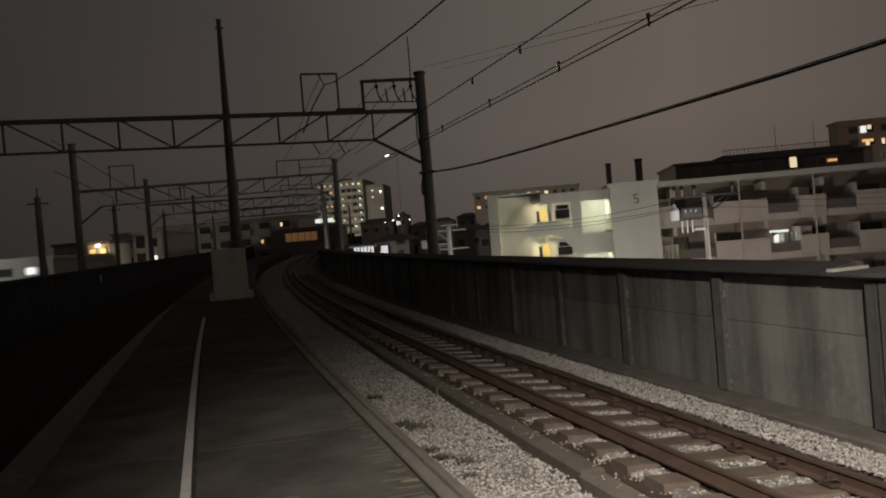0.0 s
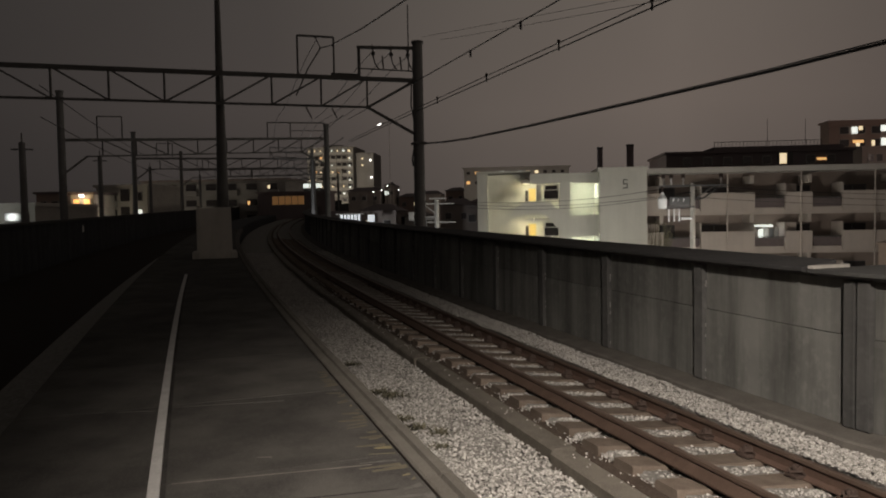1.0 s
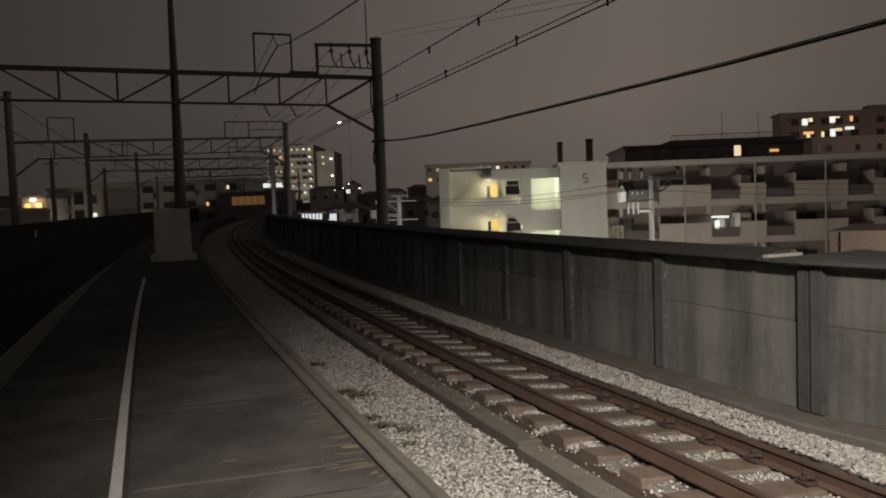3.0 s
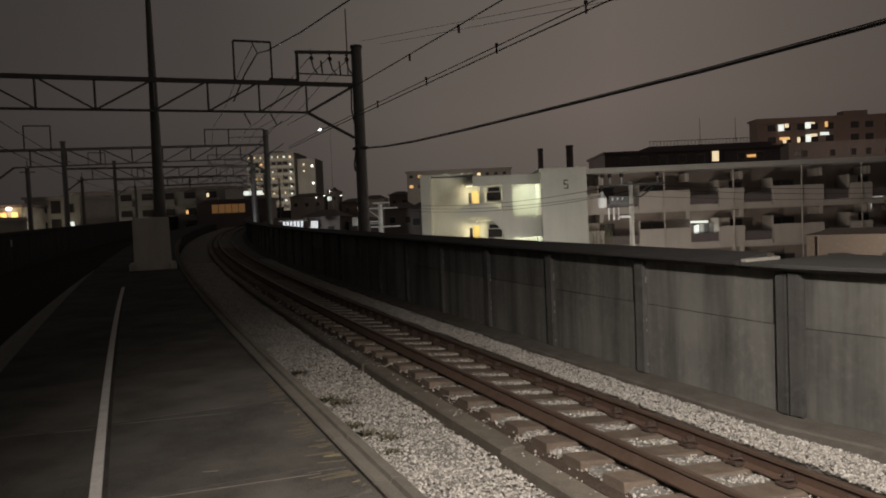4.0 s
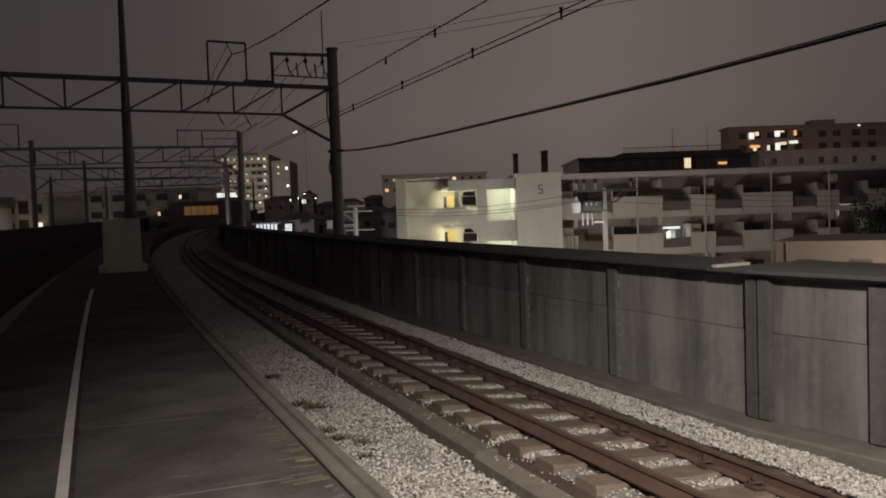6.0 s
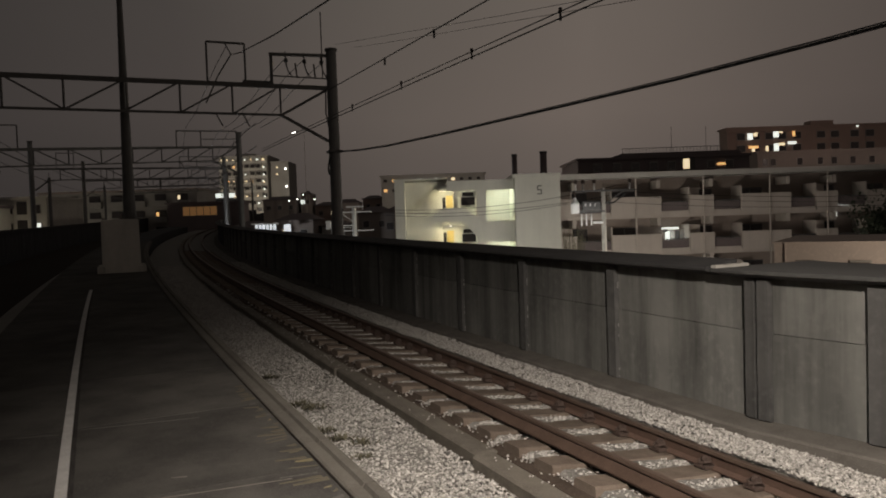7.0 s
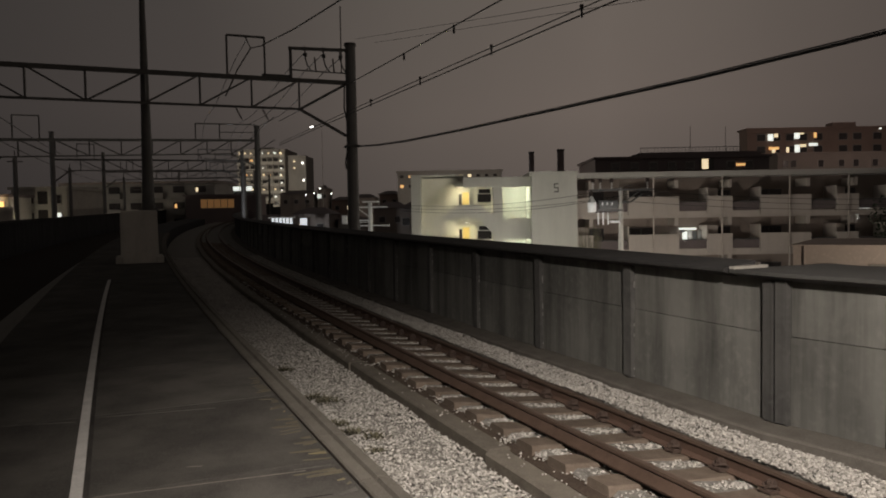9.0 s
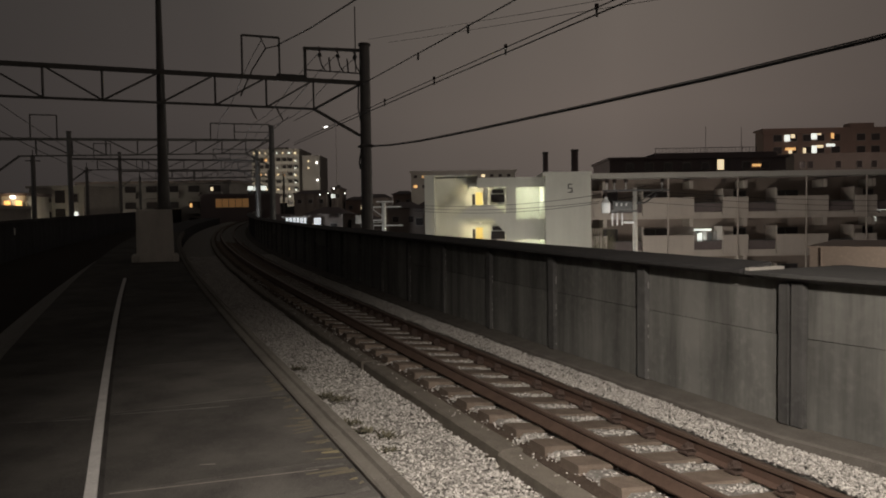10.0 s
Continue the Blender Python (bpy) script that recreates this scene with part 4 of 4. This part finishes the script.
part("bushing", tube([(8.50, 44.75, 3.6), (8.48, 44.75, 3.95)], 0.06, 8), PORCELAIN, tr)
for x in (9.15, 9.45, 9.75):
    part("box_insulator", tube([(x, 44.72, 3.2), (x - 0.04, 44.66, 3.05)], 0.05, 8, 0.03), WHITE_PORC, up1)
part("switch_box", box((8.95, 44.7, 2.8), (10.1, 45.0, 3.35), None, 0.05), GALV, up1)
for x in (8.9, 9.2, 9.5):
    part("fuse", tube([(x, 44.8, 1.85), (x, 44.8, 2.6)], 0.045, 8), WHITE_PORC, up1)
part("lamp_head", box((9.6, 44.6, 1.95), (10.2, 44.9, 2.1), None, 0.03), WHITE_PORC, up1)
part("stay", tube([(10.3, 45, 3.3), (10.9, 45, 3.2), (11.7, 45, 3.75)], 0.05, 6), CABLE, up1)
for dz, x1 in ((0.0, 12.0), (0.35, 11.0), (-0.3, 10.3)):
    wire("service_wire", sagging((x1, 44.9, 3.9 + dz), (-3.6, 50.0, 3.15 + dz * 0.6), 0.5), 0.016, WIRE, "thin service wire between poles and houses", group="service wires")
    wire("service_wire", sagging((x1, 44.9, 3.6 + dz), (44.0, 48.0, 3.4 + dz), 0.7), 0.014, WIRE, "thin service wire between poles and houses", group="service wires")
up2 = thing("utility_pole", "pale utility pole with crossarms among the houses", "utility pole", "utility poles")
part("shaft", tube([(-6.36, 55, -7.2), (-6.36, 55, 3.65)], 0.22, 10, 0.17), WHITE_PORC, up2)
for z, xa, xb in ((3.35, -7.7, -5.0), (2.35, -7.5, -6.3), (1.95, -7.1, -4.9), (3.75, -6.9, -5.6)):
    part("crossarm", bm_bar(bmesh.new(), (xa, 54.8, z), (xb, 54.8, z), 0.10), WHITE_PORC, up2)
part("crossarm_brace", bm_bar(bmesh.new(), (-7.3, 54.8, 3.3), (-6.4, 54.8, 2.6), 0.06), WHITE_PORC, up2)
part("meter_box", box((-8.5, 54.7, 2.1), (-8.1, 55.0, 2.75), None, 0.03), WHITE_PORC, up2)
part("box_arm", bm_bar(bmesh.new(), (-8.3, 54.85, 2.2), (-6.4, 54.85, 2.2), 0.05), WHITE_PORC, up2)
lamp("POINT", (-7.0, 51.0, 0.5), 40, (0.95, 0.98, 1.0), 0.2)
lamp("POINT", (8.6, 42.3, 1.6), 190, (1.0, 0.97, 0.92), 0.2)

# a lamp shining high over the line
sl = thing("street_lamp", "small bright lamp shining far off behind the mast", "lamp")
part("glow", tube([(-27.5, 140, 20.35), (-26.8, 140, 20.58)], 0.11, 8), LAMPGLOW, sl)
part("arm", bm_bar(bmesh.new(), (-26.7, 140, 20.65), (-25.2, 140, 20.9), 0.08), STEEL, sl)
part("post", tube([(-25.2, 140, -7.2), (-25.2, 140, 21.0)], 0.06, 8, 0.035), PALEBLOCK, sl)


# ---- a dark tree by the apartment house ----
def tree(x, y, z0, h, r, seed):
    rr = random.Random(seed)
    t = thing("tree", "dark broad-leaved tree beside the apartment house", "tree")
    bm = tube([(x, y, z0), (x + 0.1, y, z0 + h * 0.35), (x, y + 0.1, z0 + h * 0.6)], 0.22, 8, 0.09)
    for k in range(7):
        a = k * 2.4
        bm_tube(bm, [(x, y, z0 + h * (0.3 + 0.04 * k)), (x + math.cos(a) * r * 0.4, y + math.sin(a) * r * 0.4, z0 + h * (0.5 + 0.04 * k)), (x + math.cos(a) * r * 0.75, y + math.sin(a) * r * 0.75, z0 + h * (0.62 + 0.04 * k))], 0.08, 6, 0.02)
    part("trunk", bm, RUST, t)
    verts, faces = [], []
    for i in range(2600):
        a, b, c = rr.uniform(0, 6.283), rr.uniform(-1, 1), rr.random() ** 0.45
        lump = 0.75 + 0.35 * math.sin(a * 3 + b * 4 + seed)
        q = Vector((x + math.cos(a) * math.sqrt(1 - b * b) * r * c * lump, y + math.sin(a) * math.sqrt(1 - b * b) * r * c * lump, z0 + h * 0.7 + b * h * 0.3 * c * lump))
        e1 = Vector((rr.gauss(0, 1), rr.gauss(0, 1), rr.gauss(0, 1))).normalized() * 0.14
        e2 = e1.cross(Vector((rr.gauss(0, 1), rr.gauss(0, 1), rr.gauss(0, 1)))).normalized() * 0.09
        k = len(verts)
        verts += [q - e1, q + e2, q + e1, q - e2]
        faces.append((k, k + 1, k + 2, k + 3))
    part("crown", mesh("crown", verts, faces), LEAF, t)


def shrub(x, y, z0, h, r, seed):
    """A bare shrub of many thin upright twigs."""
    rr = random.Random(seed)
    t = thing("shrub", "bare dark shrub of thin twigs beside the utility pole", "shrub")
    part("stem", tube([(x, y, z0), (x, y, z0 + h * 0.55)], 0.12, 7, 0.07), RUST, t)
    bm = bmesh.new()
    for _ in range(90):
        a, q = rr.uniform(0, 6.283), rr.random() ** 0.6
        foot = Vector((x, y, z0 + h * rr.uniform(0.35, 0.6)))
        tip = Vector((x + math.cos(a) * r * q, y + math.sin(a) * r * q, z0 + h * rr.uniform(0.75, 1.0)))
        bm_tube(bm, [foot, foot.lerp(tip, 0.5) + Vector((math.cos(a) * 0.12, math.sin(a) * 0.12, 0)), tip], 0.028, 4, 0.008)
    part("twigs", bm, WEED, t)


shrub(8.75, 47.0, -7.2, 9.2, 0.9, 8)
tree(31.0, 50.0, -7.2, 11.2, 2.6, 3)
tree(-36.5, 58.0, -7.2, 9.6, 2.4, 5)

# ---- parapet panels, posts and joints ----
posts = [-3.2, -0.6, 2.0, 4.80, 6.17] + [8.86 + 2.61 * i for i in range(22)]


def edges(u):
    """Clear edges of a post along the wall."""
    return (u - 0.19, u + 0.13) if u == 6.17 else (u - 0.09, u + 0.09)


for a, b in zip(posts, posts[1:]):
    u0, u1 = edges(a)[1] + 0.006, edges(b)[0] - 0.006
    part("panel", sweep([(OW - 0.045, -0.214), (OW - 0.002, -0.214), (OW - 0.002, 0.84), (OW - 0.045, 0.84)], u0, u1, 0.7, flare=0.2), WALL, wall)
    part("panel", sweep([(OW - 0.030, 0.848), (OW - 0.002, 0.848), (OW - 0.002, 1.499), (OW - 0.030, 1.499)], u0, u1, 0.7, flare=0.2), WALL, wall)
rm = random.Random(31)
for u in posts:
    lo, hi = edges(u)
    for s0, s1 in (((lo, u - 0.05), (u - 0.005, hi)) if u == 6.17 else ((lo, hi),)):
        part("post", sweep([(OW - 0.10, -0.214), (OW - 0.115, -0.20), (OW - 0.115, 1.499), (OW - 0.002, 1.499), (OW - 0.002, -0.214)], s0, s1, 0.5, flare=0.2), POST, wall)
    z = -0.2 if u > 7 else 1.3
    while z < 1.3:                          # broken line of mortar along the joint
        h = rm.uniform(0.02, 0.14)
        if rm.random() < 0.45:
            part("mortar", sweep([(OW - 0.062, z), (OW - 0.046, z), (OW - 0.046, z + h), (OW - 0.062, z + h)], lo - 0.003 - rm.uniform(0.006, 0.018), lo - 0.002, 0.5, flare=0.2), MORTAR, wall)
        z += h + rm.uniform(0.01, 0.12)
lip = tagged(part("sheet_edge", sweep([(OW - 0.24, 1.607), (OW - 0.24, 1.64), (OW + 0.34, 1.645), (OW + 0.34, 1.607)], 6.62, 6.70, 0.1), PALEBLOCK), "pale end piece lying on the coping joint", "cover plate")

# ---- walkway slabs, kerb, pale strip and worn paint ----
u = -8.94
while u < 60:
    part("slab", sweep([(-5.97, 0.572), (-5.97, 0.612), (-5.955, 0.62), (-4.775, 0.62), (-3.115, 0.62), (-3.106, 0.615), (-3.106, 0.572)], u + 0.008, u + 1.977, 0.99), SLAB, walkway)
    u += 1.985
u = -8.6
while u < 60:
    part("kerb", sweep([(-3.10, 0.40), (-3.10, 0.635), (-3.085, 0.648), (-3.02, 0.648), (-3.005, 0.628), (-2.99, 0.628), (-2.975, 0.655), (-2.90, 0.650), (-2.875, 0.62), (-2.87, 0.40)], u + 0.006, u + 0.994, 0.994), KERB, walkway)
    u += 1.0
strip = tagged(part("cable_cover", sweep([(-4.795, 0.622), (-4.795, 0.636), (-4.79, 0.640), (-4.725, 0.640), (-4.72, 0.636), (-4.72, 0.622)], -8, 20.7, 1.0), STRIP), "narrow pale strip lying along the walkway", "strip", kind="structure")
# Thin dark band laid flat along the right edge of the strip.
gap = part("strip_dark_band", sweep([(-4.717, 0.6205), (-4.717, 0.6225), (-4.685, 0.6225), (-4.685, 0.6205)], -8, 20.7, 1.0), GAPDARK)
tagged(gap, "thin dark band along the pale strip", "gap", kind="structure")
# Pale lines paint light caught on slab edges; the last is a dark crack.
seam = thing("slab_seam", "pale seam line for light caught on a slab edge", "seam", kind="structure")
for u0, u1, o0, o1, mm in ((4.93, 4.80, -4.65, -3.35, LEDGE), (6.99, 6.80, -5.6, -4.83, SEAM), (6.86, 6.72, -4.65, -3.7, SEAM), (5.24, 5.21, -4.08, -3.98, LEDGE), (4.42, 4.32, -4.25, -3.30, GAPDARK)):
    verts = [S(u0, o0, 0.6204), S(u1, o1, 0.6204), S(u1 + 0.010, o1, 0.6204), S(u0 + 0.010, o0, 0.6204)]
    verts += [v + Vector((0, 0, 0.0035)) for v in verts]
    part("seam_line", mesh("seam_line", verts, [(3, 2, 1, 0), (4, 5, 6, 7), (0, 1, 5, 4), (1, 2, 6, 5), (2, 3, 7, 6), (3, 0, 4, 7)]), mm, seam)
paint = thing("safety_marking", "worn yellow hatching along the walkway edge", "marking", kind="structure")
rp = random.Random(9)
for i in range(44):
    u0 = 3.0 + i * 0.11 + rp.uniform(-0.03, 0.03)
    w = rp.uniform(0.03, 0.30) * (1.0 if i < 27 else 0.55)
    lean = rp.uniform(-0.05, 0.03)
    th = rp.uniform(0.025, 0.085)
    o1 = -3.115 - rp.uniform(0, 0.05)
    verts = [S(u0, o1 - w, 0.6204), S(u0 + lean, o1, 0.6204), S(u0 + lean + th, o1, 0.6204), S(u0 + th * 0.4, o1 - w, 0.6204)]
    verts += [v + Vector((0, 0, 0.003)) for v in verts]
    part("stroke", mesh("stroke", verts, [(3, 2, 1, 0), (4, 5, 6, 7), (0, 1, 5, 4), (1, 2, 6, 5), (2, 3, 7, 6), (3, 0, 4, 7)]), YELLOWPAINT if rp.random() < 0.1 else (FADED if rp.random() < 0.75 else SEAM), paint)

# ---- sleepers, fastenings and side beams ----
SP, U0 = 0.6375, 15.2565
def sleeper_mesh():
    bm = bmesh.new()
    secs = [(-1.05, 0.160, 0.0), (-0.86, 0.172, 0.0), (-0.2, 0.168, -0.012), (0.2, 0.168, -0.012), (0.86, 0.172, 0.0), (1.03, 0.160, 0.0)]
    rings = []
    for x, hw, top in secs:
        rings.append([bm.verts.new((x, y, z)) for y, z in ((-hw - 0.03, -0.19), (-hw, top - 0.018), (-hw + 0.018, top), (hw - 0.018, top), (hw, top - 0.018), (hw + 0.03, -0.19))])
    for a, b in zip(rings, rings[1:]):
        for k in range(6):
            bm.faces.new((a[k], a[(k + 1) % 6], b[(k + 1) % 6], b[k]))
    bm.faces.new(rings[0]); bm.faces.new(rings[-1][::-1])
    bmesh.ops.recalc_face_normals(bm, faces=bm.faces)
    me = bpy.data.meshes.new("sleeper"); bm.to_mesh(me); bm.free(); me.materials.append(SLEEPER)
    return me


def clip_mesh():
    """Rail clip: a shoulder block with a wedge, a bent spring and a bolt."""
    bm = bmesh.new()
    bm_box(bm, (-0.045, -0.075, 0.0), (0.07, 0.075, 0.035), None, 0.006)
    lo = [bm.verts.new((x, y, z)) for x, y, z in ((-0.055, -0.03, 0.035), (0.06, -0.03, 0.035), (-0.02, -0.03, 0.125), (-0.06, -0.03, 0.10))]
    hi = [bm.verts.new((v.co.x, 0.03, v.co.z)) for v in lo]
    bm.faces.new(lo); bm.faces.new(hi[::-1])
    for k in range(4):
        bm.faces.new((lo[k], lo[(k + 1) % 4], hi[(k + 1) % 4], hi[k]))
    bm_tube(bm, [(-0.06, -0.055, 0.035), (-0.01, -0.06, 0.075), (0.05, -0.04, 0.07), (0.065, 0.0, 0.045), (0.05, 0.04, 0.07), (-0.01, 0.06, 0.075), (-0.06, 0.055, 0.035)], 0.014, 5)
    bm_tube(bm, [(0.02, 0, 0.03), (0.02, 0, 0.12)], 0.016, 6)
    bm_tube(bm, [(0.02, 0, 0.085), (0.02, 0, 0.11)], 0.028, 6)
    bmesh.ops.recalc_face_normals(bm, faces=bm.faces)
    me = bpy.data.meshes.new("clip"); bm.to_mesh(me); bm.free(); me.materials.append(CLIPIRON)
    return me


SM, CM = sleeper_mesh(), clip_mesh()
rs = random.Random(2)
tilt = math.atan2(CANT, 1.1)
for i in range(-70, 25):
    u = U0 - SP * (i + 0.5)
    m = frame_at(u, 0.533, zt(0.533, -0.178)) @ Matrix.Rotation(tilt, 4, "Y") @ Matrix.Rotation(rs.uniform(-0.012, 0.012), 4, "Z") @ Matrix.Translation((rs.uniform(-0.02, 0.02), rs.uniform(-0.012, 0.012), 0))
    s = new("sleeper", SM); s.parent = track; s.matrix_world = m
    if u < 24:
        for cx, flip in ((-0.5665 + 0.105, 0), (0.5665 - 0.105, 1), (0.5665 + 0.105, 0)):
            c = new("clip", CM); c.parent = track
            c.matrix_world = m @ Matrix.Translation((cx, 0, 0.002)) @ Matrix.Rotation(math.pi if flip else 0.0, 4, "Z")
side = thing("side_beam", "low concrete beams lying along the sleeper ends", "beam", kind="structure")
u = 6.72 - 3 * 5.0
k = 0
while u < 110:
    o = -0.93 + (0.02 if k % 2 else 0.0) + (-0.04 if k == 2 else 0.0)
    part("beam", sweep([(o, -0.45), (o, -0.212), (o + 0.025, -0.187), (o + 0.25, -0.19), (o + 0.28, -0.215), (o + 0.28, -0.45)], u + 0.03, u + 4.97, 1.0), BEAM, side)
    u += 5.0
    k += 1


# ---- loose ballast ----
def stone_shapes(rr, n=10):
    """Broken-stone shapes: a lopsided eight-sided lump each."""
    out = []
    for _ in range(n):
        vs = [Vector((math.cos(a) * rr.uniform(0.7, 1.2), math.sin(a) * rr.uniform(0.7, 1.2), rr.uniform(-0.5, 0.5))) for a in [k * 1.2566 + rr.uniform(-0.3, 0.3) for k in range(5)]]
        vs += [Vector((rr.uniform(-0.4, 0.4), rr.uniform(-0.4, 0.4), rr.uniform(0.55, 0.95))), Vector((rr.uniform(-0.4, 0.4), rr.uniform(-0.4, 0.4), -0.7))]
        fs = [(k, (k + 1) % 5, 5) for k in range(5)] + [((k + 1) % 5, k, 6) for k in range(5)]
        out.append((np.array([tuple(v) for v in vs]), np.array(fs)))
    return out


def scatter(name, label, spots, size, seed):
    """Thousands of stones in one mesh; spots yields places."""
    rr = random.Random(seed)
    shapes = stone_shapes(rr)
    V, F, k = [], [], 0
    for p in spots:
        v, f = shapes[rr.randrange(len(shapes))]
        a, sc = rr.uniform(0, 6.283), size * rr.uniform(0.55, 1.25)
        R = np.array(Euler((rr.uniform(-0.7, 0.7), rr.uniform(-0.7, 0.7), a)).to_matrix())
        V.append((v * sc * np.array([1.0, 0.8, 0.7])) @ R.T + np.array(tuple(p)))
        F.append(f + k)
        k += len(v)
    me = bpy.data.meshes.new(name)
    V, F = np.concatenate(V), np.concatenate(F)
    me.from_pydata(V.tolist(), [], F.tolist())
    me.materials.append(STONES)
    return tagged(new(name, me), label, "ballast", kind="stuff")


rb = random.Random(12)
def strip_spots(o0, o1, z, u0, u1, n):
    for _ in range(n):
        t = rb.random() ** 1.9
        u, o = u0 + (u1 - u0) * t, rb.uniform(o0, o1)
        hump = 0.035 * noise.noise(Vector((u * 0.9, o * 1.3, 0.0)))
        yield S(u, o, (z(o) if callable(z) else z) + hump + rb.uniform(-0.012, 0.014))


scatter("ballast_stones", "loose pale grey crushed stones beside the walkway", strip_spots(-2.9, -0.90, -0.335, 1.5, 44, 88000), 0.0185, 1)
scatter("ballast_stones", "loose pale grey crushed stones between track and parapet", strip_spots(1.62, 2.33, lambda o: -0.325 + 0.05 * (2.33 - o), 2.0, 44, 36000), 0.0185, 2)
def crib_spots():
    for i in range(-22, 22):
        u = U0 - SP * i
        for _ in range(500):
            o = rb.uniform(0.02, 1.60)
            yield S(u + rb.gauss(0, 0.055), o, zt(o, -0.212) + rb.uniform(-0.018, 0.018))
        heap = rb.uniform(-0.42, -0.2)      # an uneven heap at each sleeper end
        for _ in range(rb.choice((30, 60, 90, 130, 190))):
            o = rb.gauss(heap, 0.11)
            yield S(u + rb.gauss(0, 0.06), min(o, -0.08), -0.205 + rb.uniform(-0.012, 0.03))
        for _ in range(rb.randrange(2, 12)):
            yield S(u + rb.uniform(-0.3, 0.3), rb.uniform(-0.85, -0.45), -0.185)
scatter("ballast_stones", "loose pale crushed stones in the gaps between sleepers", crib_spots(), 0.018, 3)

# small weeds in the ballast
def weed(u, o, r, seed):
    rr = random.Random(seed)
    verts, faces = [], []
    c = S(u, o, -0.33)
    for _ in range(64):
        a, ln = rr.uniform(0, 6.283), rr.uniform(0.4, 1.0) * r
        d = Vector((math.cos(a), math.sin(a), rr.uniform(0.2, 1.1))).normalized()
        w = d.cross(Vector((0, 0, 1))).normalized() * 0.014
        q = c + Vector((rr.gauss(0, r * 0.5), rr.gauss(0, r * 0.35), 0.0))
        k = len(verts)
        verts += [q, q + d * ln * 0.5 + w, q + d * ln, q + d * ln * 0.5 - w]
        faces.append((k, k + 1, k + 2, k + 3))
    tagged(part("weed", mesh("weed", verts, faces), WEED), "small dark weed growing in the ballast", "weed", "weeds", "stuff")


for i, (u, o, r) in enumerate(((8.35, -1.90, 0.15), (8.05, -1.74, 0.14), (9.9, -1.80, 0.19), (10.2, -1.95, 0.14), (7.6, -1.88, 0.10), (8.75, -1.98, 0.12), (12.2, -1.95, 0.14))):
    weed(u, o, r, i)
